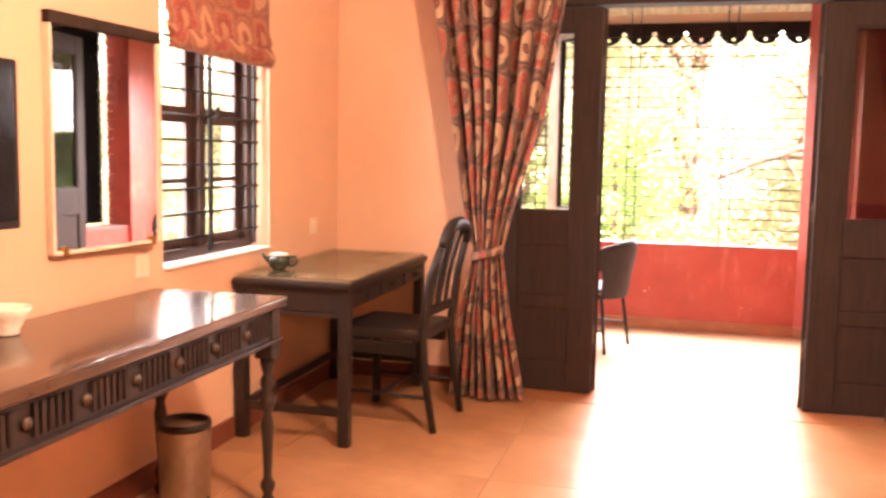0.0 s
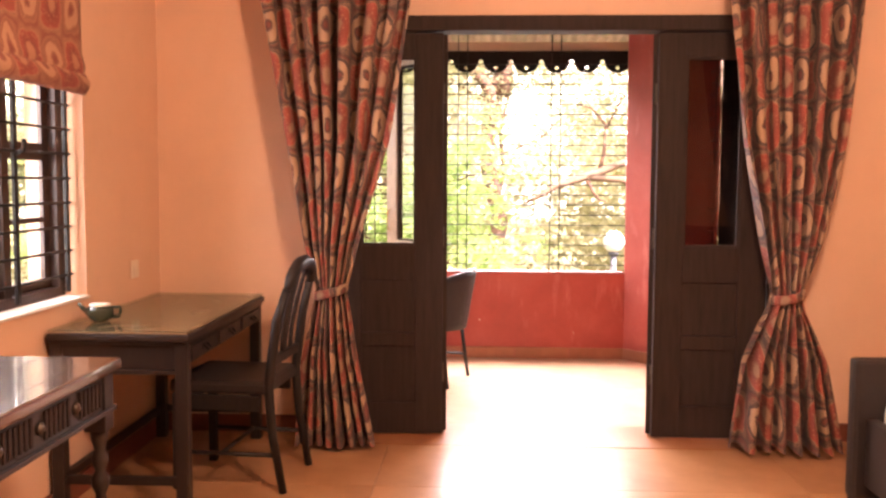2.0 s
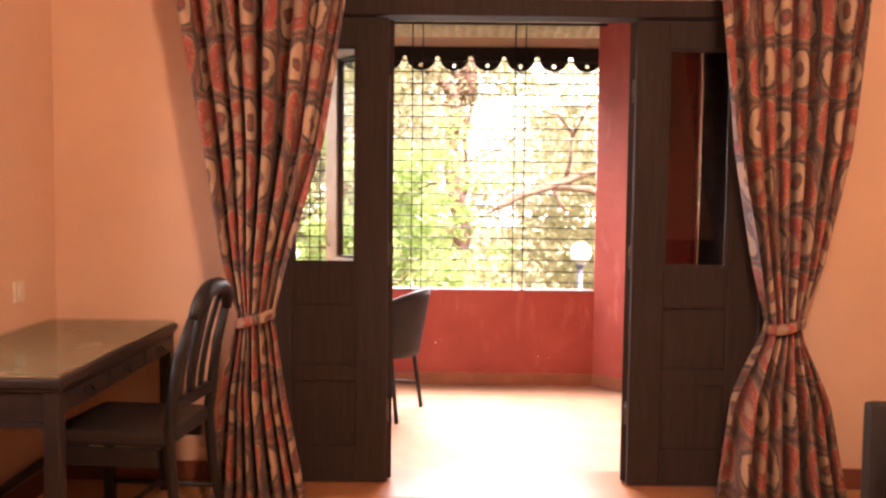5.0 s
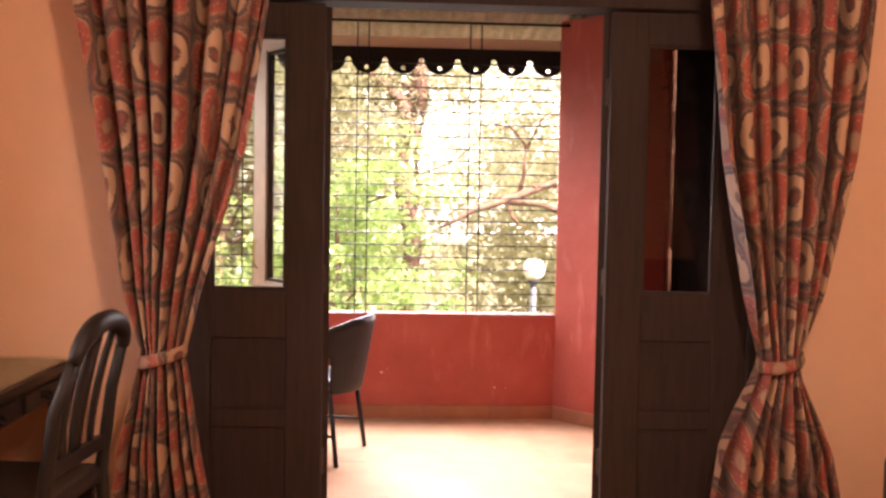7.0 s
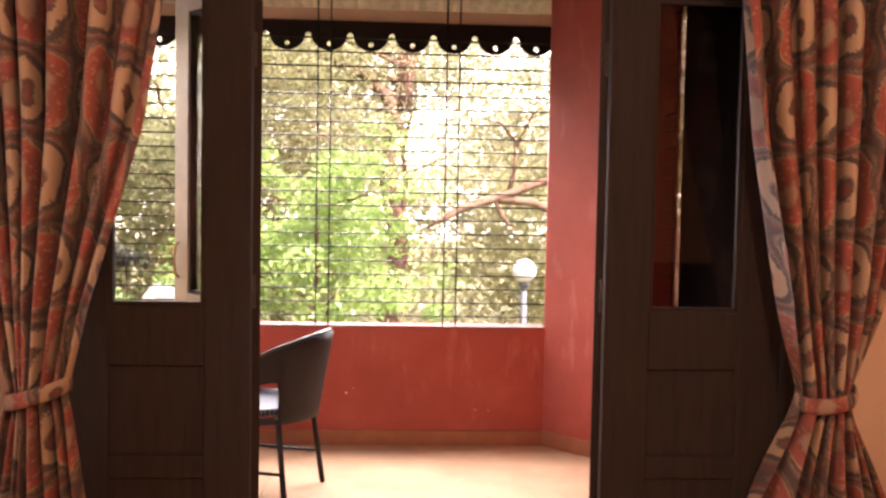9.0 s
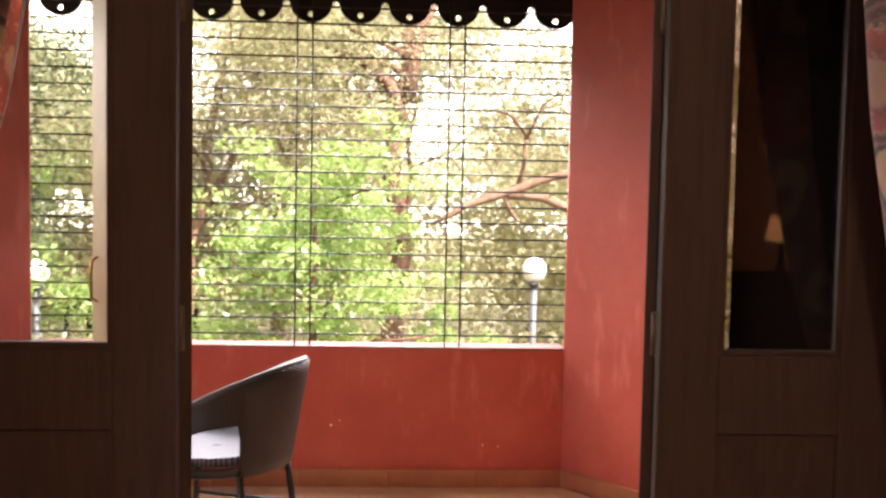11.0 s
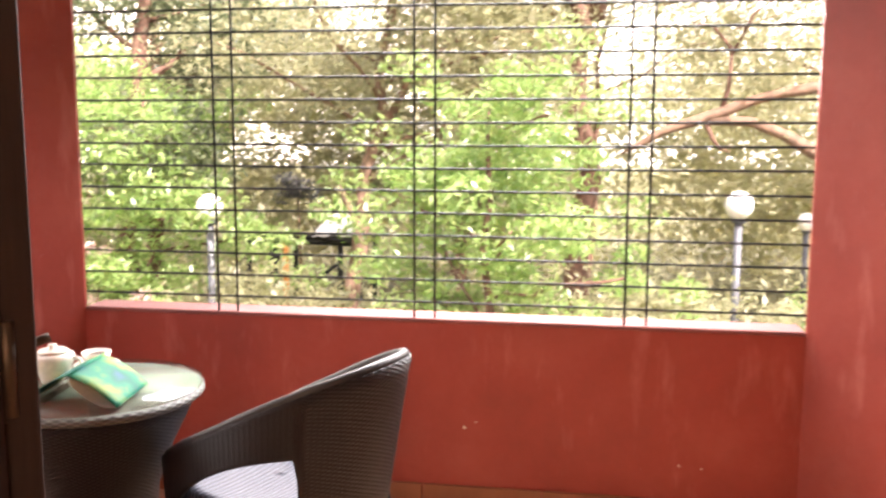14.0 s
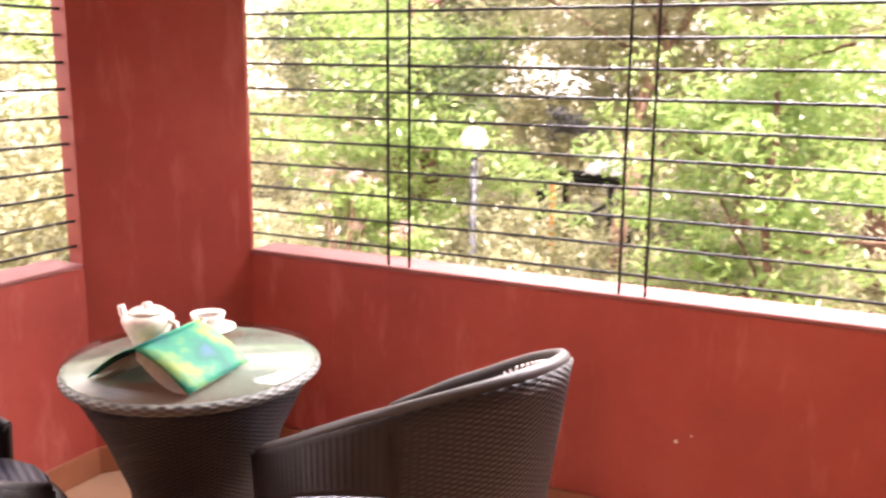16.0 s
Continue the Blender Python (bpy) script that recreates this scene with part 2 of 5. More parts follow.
GREENC = plain("green_glazed_china", (0.034, 0.042, 0.026), 0.14, 0, 0.02, 12, 0.4)
WEAVETOP = wicker("pale_grey_green_weave", (0.27, 0.285, 0.24))
WICKER = wicker("dark_woven_cane", (0.019, 0.0165, 0.016))
WICKERL = wicker("grey_woven_cane", (0.13, 0.13, 0.115))
# lighter than the shell's cane: the rim's highlight is in the colour
RIMLIGHT = wicker("dark_cane_rim_highlight", (0.05, 0.046, 0.043))
PALECANE = plain("bleached_cane", (0.40, 0.36, 0.33), 0.6, 0, 0.2, 80)
LINEN = plain("white_linen", (0.75, 0.72, 0.72), 0.9, 0, 0.3, 90, 0.05)
TIN = plain("weathered_roof_sheet", (0.42, 0.30, 0.26), 0.55, 0.0, 0.1, 12, 0.2)
BLINDW = plain("dark_slatted_blind", (0.006, 0.005, 0.005), 0.95, 0, 0.1, 60, 0.12, 0.0, 0.02)
MIRROR = Nodes("silvered_mirror")
MIRROR.colour((0.86, 0.86, 0.85))
MIRROR.set(0.02, 1.0)
MIRROR = MIRROR.m
BARK = plain("rough_bark", (0.145, 0.078, 0.052), 0.9, 0, 0.7, 14, 0.45)
BARKL = plain("pale_bark", (0.19, 0.115, 0.075), 0.85, 0, 0.5, 10, 0.3)
LEAF_A = leaf_mat("olive_leaves", (0.25, 0.25, 0.125), (0.36, 0.35, 0.19), (0.45, 0.41, 0.25))
LEAF_B = leaf_mat("fresh_green_leaves", (0.22, 0.34, 0.095), (0.32, 0.45, 0.135), (0.44, 0.52, 0.20))
LEAF_C = leaf_mat("dark_green_leaves", (0.11, 0.14, 0.07), (0.18, 0.21, 0.11), (0.26, 0.27, 0.15))
# sunlit haze is put into this pale leaf colour
LEAF_HAZE = leaf_mat("leaves_paled_for_haze", (0.38, 0.38, 0.20), (0.48, 0.46, 0.27), (0.56, 0.53, 0.34))
LEAF_P = leaf_mat("pale_pink_petals", (0.62, 0.36, 0.34), (0.72, 0.52, 0.46), (0.78, 0.66, 0.60))
LEAF_G = leaf_mat("withered_grey_leaves", (0.05, 0.05, 0.05), (0.09, 0.09, 0.08), (0.30, 0.29, 0.28))
ORANGE = plain("orange_painted_post", (0.55, 0.22, 0.05), 0.6, 0, 0.1, 10, 0.2)
GRASS = plain("dry_garden_soil", (0.14, 0.13, 0.06), 0.95, 0, 0.6, 3, 0.5)
POLE = plain("grey_painted_pole", (0.09, 0.09, 0.10), 0.5)
GLOBE = plain("opal_glass_globe", (0.92, 0.90, 0.88), 0.25, 0, 0, 10, 0.02)
BOOKC = Nodes("green_blue_book_cover")
_v = BOOKC.coords()
BOOKC.colour(BOOKC.ramp(BOOKC.noise(_v, 9, 3, 0.5), [(0.30, (0.04, 0.11, 0.20)), (0.42, (0.009, 0.12, 0.08)), (0.54, (0.014, 0.17, 0.095)), (0.64, (0.18, 0.25, 0.055)), (0.74, (0.035, 0.17, 0.14))]))
BOOKC.set(0.6, spec=0.15)
BOOKC = BOOKC.m
PAPER = plain("book_paper", (0.74, 0.68, 0.58), 0.8)
CUSHION = Nodes("pale_striped_seat_weave")
_v = CUSHION.coords("UV")
_w = CUSHION.add("ShaderNodeTexWave", Scale=19.0, Distortion=1.2)
CUSHION.join(_v, _w.inputs[0])
CUSHION.colour(CUSHION.ramp(_w.outputs[1], [(0.35, (0.016, 0.018, 0.028)), (0.6, (0.085, 0.088, 0.12))]))
CUSHION.bump(_w.outputs[1], 0.5, 0.004)
CUSHION.set(0.6)
CUSHION = CUSHION.m
SHADE = lamp_glow("lit_lamp_shade", (1.0, 0.45, 0.16), 0.9)
# glow of the assumed ceiling fitting
DIFF = lamp_glow("added_fill_diffuser", (1.0, 0.72, 0.42), 2.0)


# ---------------- mesh helpers ----------------
def part(name, bm, material, parent=None, label=""):
    me = bpy.data.meshes.new(name)
    bm.normal_update()
    bm.to_mesh(me)
    bm.free()
    me.materials.append(material)
    ob = new(name, me)
    if parent is not None:
        ob.parent = parent
        ob.matrix_parent_inverse = parent.matrix_basis.inverted()
    if label:
        tagged(ob, label)
    return ob


def thing(name, at, label, category, group="", rz=0.0, kind=""):
    ob = new(name)
    ob.empty_display_size = 0.05
    ob.matrix_basis = pose(*at, 0, 0, rz)
    return tagged(ob, label, category, group, kind)


def setting(ob, label="", category=""):
    return tagged(ob, label, category, "", "structure")


def box(x0, x1, y0, y1, z0, z1, bevel=0.0, bm=None):
    bm = bm or bmesh.new()
    r = bmesh.ops.create_cube(bm, size=1.0)
    for v in r["verts"]:
        v.co = Vector((x0 + (v.co.x + 0.5) * (x1 - x0), y0 + (v.co.y + 0.5) * (y1 - y0), z0 + (v.co.z + 0.5) * (z1 - z0)))
    if bevel:
        es = list({e for v in r["verts"] for e in v.link_edges})
        bmesh.ops.bevel(bm, geom=es, offset=bevel, segments=2, affect='EDGES', profile=0.6)
    return bm


def smooth(bm):
    for f in bm.faces:
        f.smooth = True
    return bm


def grid(nu, nv, fn, closed=False, uvs=None):
    """A sheet of nu x nv points; fn(i, j) gives each, uvs(i, j) its place on the cloth."""
    bm = bmesh.new()
    vs = [[bm.verts.new(fn(i, j)) for j in range(nv)] for i in range(nu)]
    lay = bm.loops.layers.uv.new("UVMap") if uvs else None
    for i in range(nu if closed else nu - 1):
        for j in range(nv - 1):
            ids = [(i, j), (i + 1, j), (i + 1, j + 1), (i, j + 1)]
            f = bm.faces.new([vs[a % nu][b] for a, b in ids])
            f.smooth = True
            if lay:
                for lp, (a, b) in zip(f.loops, ids):
                    lp[lay].uv = uvs(a, b)
    return bm


def thicken(bm, d):
    bm.normal_update()
    bmesh.ops.solidify(bm, geom=bm.faces[:], thickness=d)
    return bm


def lathe(profile, n=24, at=(0, 0, 0), uv=False):
    k = len(profile)
    bm = grid(n, k, lambda i, j: (at[0] + profile[j][0] * math.cos(2 * math.pi * i / n), at[1] + profile[j][0] * math.sin(2 * math.pi * i / n), at[2] + profile[j][1]),
              True, (lambda i, j: (i / n * 2 * math.pi * 0.22, profile[j][1])) if uv else None)
    for j in (0, k - 1):
        if profile[j][0] > 1e-4:
            vs = [v for v in bm.verts if abs(v.co.z - at[2] - profile[j][1]) < 1e-6 and abs(math.hypot(v.co.x - at[0], v.co.y - at[1]) - profile[j][0]) < 1e-5]
            vs.sort(key=lambda v: math.atan2(v.co.y - at[1], v.co.x - at[0]))
            if len(vs) > 2:
                bm.faces.new(vs if j else vs[::-1])
    bmesh.ops.recalc_face_normals(bm, faces=bm.faces[:])
    return bm


def tube(points, radii, n=8, bm=None, uv=False):
    """A round rod along points."""
    bm = bm or bmesh.new()
    pts = [Vector(p) for p in points]
    if isinstance(radii, (int, float)):
        radii = [radii] * len(pts)
    rings, side = [], None
    for i, p in enumerate(pts):
        d = (pts[min(i + 1, len(pts) - 1)] - pts[max(i - 1, 0)]).normalized()
        if side is None:
            side = d.orthogonal().normalized()
        side = (side - d * side.dot(d)).normalized()
        up = d.cross(side)
        rings.append([bm.verts.new(p + (side * math.cos(2 * math.pi * k / n) + up * math.sin(2 * math.pi * k / n)) * radii[i]) for k in range(n)])
    for a, b in zip(rings, rings[1:]):
        for k in range(n):
            bm.faces.new((a[k], a[(k + 1) % n], b[(k + 1) % n], b[k])).smooth = True
    bm.faces.new(rings[0][::-1])
    bm.faces.new(rings[-1])
    return bm


def prism(outline, z0, z1):
    bm = bmesh.new()
    lo = [bm.verts.new((x, y, z0)) for x, y in outline]
    hi = [bm.verts.new((x, y, z1)) for x, y in outline]
    n = len(lo)
    bm.faces.new(lo[::-1])
    bm.faces.new(hi)
    for i in range(n):
        bm.faces.new((lo[i], lo[(i + 1) % n], hi[(i + 1) % n], hi[i]))
    bmesh.ops.recalc_face_normals(bm, faces=bm.faces[:])
    return bm


def interp(x, xs, ys):
    return float(np.interp(x, xs, ys))



# ---------------- room shell ----------------
XL, XR, YB, ZC = -2.0, 3.1, -6.4, 2.9
# left wall with the window opening
bm = box(XL - 0.25, XL, YB - 0.2, -1.80, 0, ZC)
box(XL - 0.25, XL, -0.88, 0.2, 0, ZC, 0, bm)
box(XL - 0.25, XL, -1.80, -0.88, 0, 0.81, 0, bm)
box(XL - 0.25, XL, -1.80, -0.88, 2.0, ZC, 0, bm)
setting(part("wall_west", bm, PEACH), "peach painted plaster wall with a barred window", "wall")
# door wall
bm = box(XL, -1.16, 0.0, 0.2, 0, ZC)
box(1.16, XR, 0.0, 0.2, 0, ZC, 0, bm)
box(-1.16, 1.16, 0.0, 0.2, 2.13, ZC, 0, bm)
setting(part("wall_north", bm, PEACH), "peach painted plaster wall round the balcony doorway", "wall")
setting(part("wall_east", box(XR, XR + 0.2, YB - 0.2, 0.2, 0, ZC), PEACH), "peach painted plaster wall", "wall")
setting(part("wall_south", box(XL, XR, YB - 0.2, YB, 0, ZC), PEACH), "peach painted plaster wall", "wall")
setting(part("ceiling", box(XL - 0.25, XR + 0.2, YB - 0.2, 0.2, ZC, ZC + 0.15), WHITE), "white painted ceiling", "ceiling")
bm = box(XL, XL + 0.015, YB, -0.0, 0, 0.09)
setting(part("baseboard", bm, REDSKIRT), "dark red skirting along the plaster wall", "skirting")
bm = box(XL + 0.015, -1.16, -0.015, 0.0, 0, 0.09)
setting(part("baseboard", bm, REDSKIRT), "dark red skirting along the plaster wall", "skirting")
bm = box(1.16, XR, -0.015, 0.0, 0, 0.09)
setting(part("baseboard", bm, REDSKIRT), "dark red skirting along the plaster wall", "skirting")


# ---------------- door ----------------
door_frame = thing("door_frame", (0, 0, 0), "dark wooden frame of a wide balcony doorway", "door frame", kind="structure")
part("head", box(-1.16, 1.16, -0.035, 0.11, 2.055, 2.13, 0.006), DARK, door_frame)
part("jamb", box(-1.16, -1.097, -0.03, 0.11, 0, 2.055, 0.006), DARK, door_frame)
part("jamb", box(1.097, 1.16, -0.03, 0.11, 0, 2.055, 0.006), DARK, door_frame)


def door_leaf(name, w, label, face=None, glass=None):
    """A leaf along +x from its hinge: panelled below, one pane above."""
    d = thing(name, (0, 0, 0), label, "door", "balcony door leaves", kind="structure")
    t, s, h = 0.02, 0.138 if w > 0.55 else 0.105, 2.045
    part("hinge_stile", box(0, s, -t, t, 0.008, h, 0.004), DARK, d)
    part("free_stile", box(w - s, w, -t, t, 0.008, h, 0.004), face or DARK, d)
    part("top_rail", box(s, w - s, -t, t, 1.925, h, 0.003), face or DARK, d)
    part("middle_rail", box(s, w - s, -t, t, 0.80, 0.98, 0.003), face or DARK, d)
    part("bottom_rail", box(s, w - s, -t, t, 0.008, 0.17, 0.003), DARK, d)
    part("lock_rail", box(s, w - s, -t, t, 0.46, 0.53, 0.003), DARK, d)
    part("panel", box(s, w - s, -0.009, 0.009, 0.17, 0.46, 0.003), DARK, d)
    part("panel", box(s, w - s, -0.009, 0.009, 0.53, 0.80, 0.003), DARK, d)
    g = part("pane", box(s - 0.004, w - s + 0.004, -0.003, 0.003, 0.975, 1.93), glass or GLASS, d, "dark-tinted glass pane" if glass else "clear glass pane")
    g.visible_shadow = False
    bm = box(s, s + 0.012, -0.014, 0.014, 0.98, 1.925, 0.003)
    box(w - s - 0.012, w - s, -0.014, 0.014, 0.98, 1.925, 0.003, bm)
    box(s + 0.012, w - s - 0.012, -0.014, 0.014, 0.98, 0.992, 0.003, bm)
    box(s + 0.012, w - s - 0.012, -0.014, 0.014, 1.913, 1.925, 0.003, bm)
    part("glazing_bead", bm, DARK, d)
    return d


def pull_handle(d, x, y, z, length=0.17, side=1):
    pts = [(x, y, z), (x, y + side * 0.016, z + 0.012), (x, y + side * 0.02, z + length * 0.5), (x, y + side * 0.016, z + length - 0.012), (x, y, z + length)]
    part("pull_handle", tube(pts, 0.0042, 8), BRASS, d, "aged brass pull handle")


def knob_latch(d, x, y, z, side=1):
    bm = box(x - 0.03, x + 0.03, y - 0.004, y + 0.004, z - 0.02, z + 0.02, 0.002)
    tube([(x - 0.05, y + side * 0.012, z), (x + 0.06, y + side * 0.012, z)], 0.007, 8, bm)
    tube([(x + 0.03, y + side * 0.012, z), (x + 0.03, y + side * 0.045, z + 0.01)], 0.008, 8, bm)
    part("tower_bolt", bm, HINGE, d, "small dull brass bolt")


fixed_l = door_leaf("door_1", 0.555, "dark wooden side leaf with a glass upper pane, closed")
fixed_l.matrix_basis = pose(-1.09, 0, 0)
fixed_r = door_leaf("door_2", 0.555, "dark wooden side leaf with a dark-tinted upper pane, closed", None, DIMMED)
fixed_r.matrix_basis = pose(1.09, 0, 0, 0, 0, 180)
# free stile and upper rails take the colour painted as lit
swing_l = door_leaf("door_3", 0.54, "dark wooden glazed door leaf standing open onto the balcony", SUNLIT_FACE)
pull_handle(swing_l, 0.50, -0.02, 1.03, 0.12, -1)
pull_handle(swing_l, 0.50, 0.02, 1.03, 0.12, 1)
knob_latch(swing_l, 0.48, -0.024, 0.93, -1)
swing_l.matrix_basis = pose(-0.53, 0.035, 0, 0, 0, 127)
swing_r = door_leaf("door_4", 0.54, "dark wooden glazed door leaf standing open onto the balcony", None, DIMMED)
pull_handle(swing_r, 0.50, -0.02, 1.03, 0.12, -1)
swing_r.matrix_basis = pose(0.535, 0.038, 0, 0, 0, 74)
for hx, sx in ((-0.53, -1), (0.53, 1)):
    for hz in (0.32, 1.02, 1.75):
        bm = tube([(hx + sx * 0.006, 0.03, hz - 0.05), (hx + sx * 0.006, 0.03, hz + 0.05)], 0.008, 10)
        box(hx + sx * 0.006, hx + sx * 0.03, 0.0205, 0.024, hz - 0.055, hz + 0.055, 0, bm)
        part("hinge", bm, HINGE, fixed_l if sx < 0 else fixed_r, "worn brass butt hinge")


# ---------------- window on the left ----------------
win = thing("window_1", (0, 0, 0), "teak casement window with black iron bars", "window", kind="structure")
W0, W1, WB, WT = -1.80, -0.88, 0.81, 2.0
bm = box(-2.16, -2.09, W0, W1, WB, WB + 0.05, 0.004)
box(-2.16, -2.09, W0, W1, WT - 0.05, WT, 0.004, bm)
box(-2.16, -2.09, W0, W0 + 0.055, WB + 0.05, WT - 0.05, 0.004, bm)
box(-2.16, -2.09, W1 - 0.055, W1, WB + 0.05, WT - 0.05, 0.004, bm)
box(-2.16, -2.09, -1.365, -1.315, WB + 0.05, WT - 0.05, 0.004, bm)
part("window_frame", bm, TEAK, win)
for a, b in ((W0 + 0.055, -1.365), (-1.315, W1 - 0.055)):
    bm = box(-2.145, -2.125, a, a + 0.05, WB + 0.05, WT - 0.05, 0.003)
    box(-2.145, -2.125, b - 0.05, b, WB + 0.05, WT - 0.05, 0.003, bm)
    for z, h in ((WB + 0.05, 0.04), (1.13, 0.022), (1.38, 0.07), (WT - 0.09, 0.04)):
        box(-2.145, -2.125, a + 0.05, b - 0.05, z, z + h, 0.003, bm)
    sash = part("sash", bm, TEAK, win)
    for z0, z1 in ((WB + 0.09, 1.13), (1.152, 1.38), (1.45, WT - 0.09)):
        p = part("pane", box(-2.137, -2.134, a + 0.048, b - 0.048, z0 - 0.002, z1 + 0.002), GLASS, sash, "clear glass pane")
        p.visible_shadow = False
for i in range(11):
    z = WB + 0.10 + i * 0.1
    part("bar", tube([(-2.055, W0 + 0.01, z), (-2.055, W1 - 0.01, z)], 0.006, 6), IRON, win)
for y in (W0 + 0.05, -1.34, W1 - 0.05):
    part("upright_bar", box(-2.062, -2.048, y - 0.012, y + 0.012, WB + 0.03, WT - 0.01, 0.002), IRON, win)
part("latch", tube([(-2.05, -1.34, 1.40), (-2.02, -1.34, 1.41), (-2.02, -1.33, 1.45)], 0.01, 8), IRON, win, "black window catch")
part("window_sill", box(-2.09, -1.985, W0 + 0.002, W1 - 0.002, WB + 0.0005, WB + 0.012, 0.004), WHITE, win, "cream painted sill")

# roman blind over the window
blind = thing("roman_blind", (-1.95, -1.34, 1.63), "patterned red and cream roman blind, half raised", "blind")


def blind_pt(i, j):
    u, v = i / 30, j / 24
    z = 1.66 + v * 0.59
    fold = 0.022 * math.exp(-((v - 0.05) / 0.05) ** 2) + 0.016 * math.exp(-((v - 0.17) / 0.05) ** 2) + 0.006 * math.sin(u * 9)
    return (-1.965 + fold, W0 - 0.02 + u * (W1 - W0 - 0.06), z - 0.012 * math.sin(u * math.pi) * (1 - v))


part("cloth", thicken(grid(31, 25, blind_pt, uvs=lambda i, j: (i / 30 * 0.94, j / 24 * 0.62)), 0.008), BLINDFAB, blind)
part("hem_fold", thicken(grid(31, 9, lambda i, j: (-1.955 + 0.026 * math.sin(j / 8 * math.pi), W0 - 0.02 + i / 30 * (W1 - W0 - 0.06), 1.645 + j / 8 * 0.09),
                              uvs=lambda i, j: (i / 30 * 0.94 + 0.1, j / 8 * 0.12)), 0.006), BLINDFAB, blind)
part("head_rail", box(-1.998, -1.955, W0 - 0.02, W1 - 0.08, 2.235, 2.27, 0.003), DARK, blind)


# ---------------- curtains ----------------
def curtain(zs, ls, rs, label, seed, tie_z, folds=7):
    mid = (ls[0] + rs[0]) / 2
    c = thing("curtain", (mid, -0.22, 0.02), label, "curtain", "door curtains")
    nu, nv, rnd = 181, 90, random.Random(seed)
    ph = [rnd.uniform(-0.5, 0.5) for _ in range(folds + 2)]
    top, low = zs[0], zs[-1]

    def pt(i, j):
        u, v = i / (nu - 1), j / (nv - 1)
        z = top + (low - top) * v
        l, r = interp(-z, [-q for q in zs], ls), interp(-z, [-q for q in zs], rs)
        w = r - l
        near = math.exp(-((z - tie_z) / 0.16) ** 2)
        uu = u + 0.010 * math.sin(2 * math.pi * u * 3 + ph[1] * 4 + z * 1.5)
        k = uu * folds
        a = 2 * math.pi * k + 0.9 * math.sin(z * 1.3 + u * 5 + seed) + 0.7 * math.sin(u * 11 + seed)
        amp = (0.066 + 0.024 * math.sin(u * 9 + seed)) * (1 - 0.45 * near) * (1.25 if z < tie_z else 1.0)
        bulge = 0.06 * near * math.sin(math.pi * u)
        y = -0.235 - amp * math.cos(a) - bulge - (0.05 * (tie_z - z) / tie_z if z < tie_z else 0.0)
        x = l + w * (uu + 0.018 * math.sin(2 * a))
        zz = z - (0.012 * math.sin(a) if j == nv - 1 else 0)
        return (x, y, zz)

    def cloth_uv(i, j):
        z = top + (low - top) * j / (nv - 1)
        w = interp(-z, [-q for q in zs], [b - a for a, b in zip(ls, rs)]) / (rs[0] - ls[0])
        return (0.13 * seed + (i / (nu - 1) - 0.5) * 1.7 * w ** 0.55, j / (nv - 1) * (top - low))

    part("cloth", grid(nu, nv, pt, uvs=cloth_uv), FABRIC, c)
    tl, tr = interp(-tie_z, [-q for q in zs], ls), interp(-tie_z, [-q for q in zs], rs)

    def band(i, j):
        a = 2 * math.pi * i / 32
        z = tie_z + (j / 4 - 0.5) * 0.045 + 0.02 * math.cos(a)
        rr = 1.0 + 0.06 * math.sin(j / 4 * math.pi)
        return ((tl + tr) / 2 + ((tr - tl) / 2 + 0.008) * math.cos(a) * rr, -0.255 + 0.105 * math.sin(a) * rr, z)

    part("tieback", thicken(grid(32, 5, band, True, lambda i, j: (i * 0.02, j * 0.018 + 0.11)), 0.006), FABRIC, c, "matching cloth tieback")
    return c


ZS = [2.62, 2.16, 1.5, 1.0, 0.83, 0.77, 0.70, 0.45, 0.03]
curtain(ZS, [-1.42, -1.38, -1.27, -1.19, -1.15, -1.135, -1.15, -1.20, -1.235], [-0.65, -0.67, -0.79, -0.94, -0.98, -0.995, -0.98, -0.94, -0.85],
        "red and cream patterned floor-length curtain, tied back", 3, 0.77)
curtain(ZS, [0.78, 0.815, 0.896, 1.0, 1.04, 1.055, 1.035, 0.934, 0.876], [1.47, 1.44, 1.366, 1.264, 1.205, 1.185, 1.20, 1.30, 1.375],
        "red and cream patterned floor-length curtain, tied back", 8, 0.77)
rod = thing("curtain_rod", (0, -0.235, 2.64), "dark wooden curtain rod above the doorway", "curtain rod")
part("pole", tube([(-1.6, -0.235, 2.64), (1.6, -0.235, 2.64)], 0.016, 12), DARK, rod)
for x in (-1.5, 0.0, 1.5):
    part("bracket", box(x - 0.015, x + 0.015, -0.235, 0.0, 2.655, 2.675, 0.003), DARK, rod)


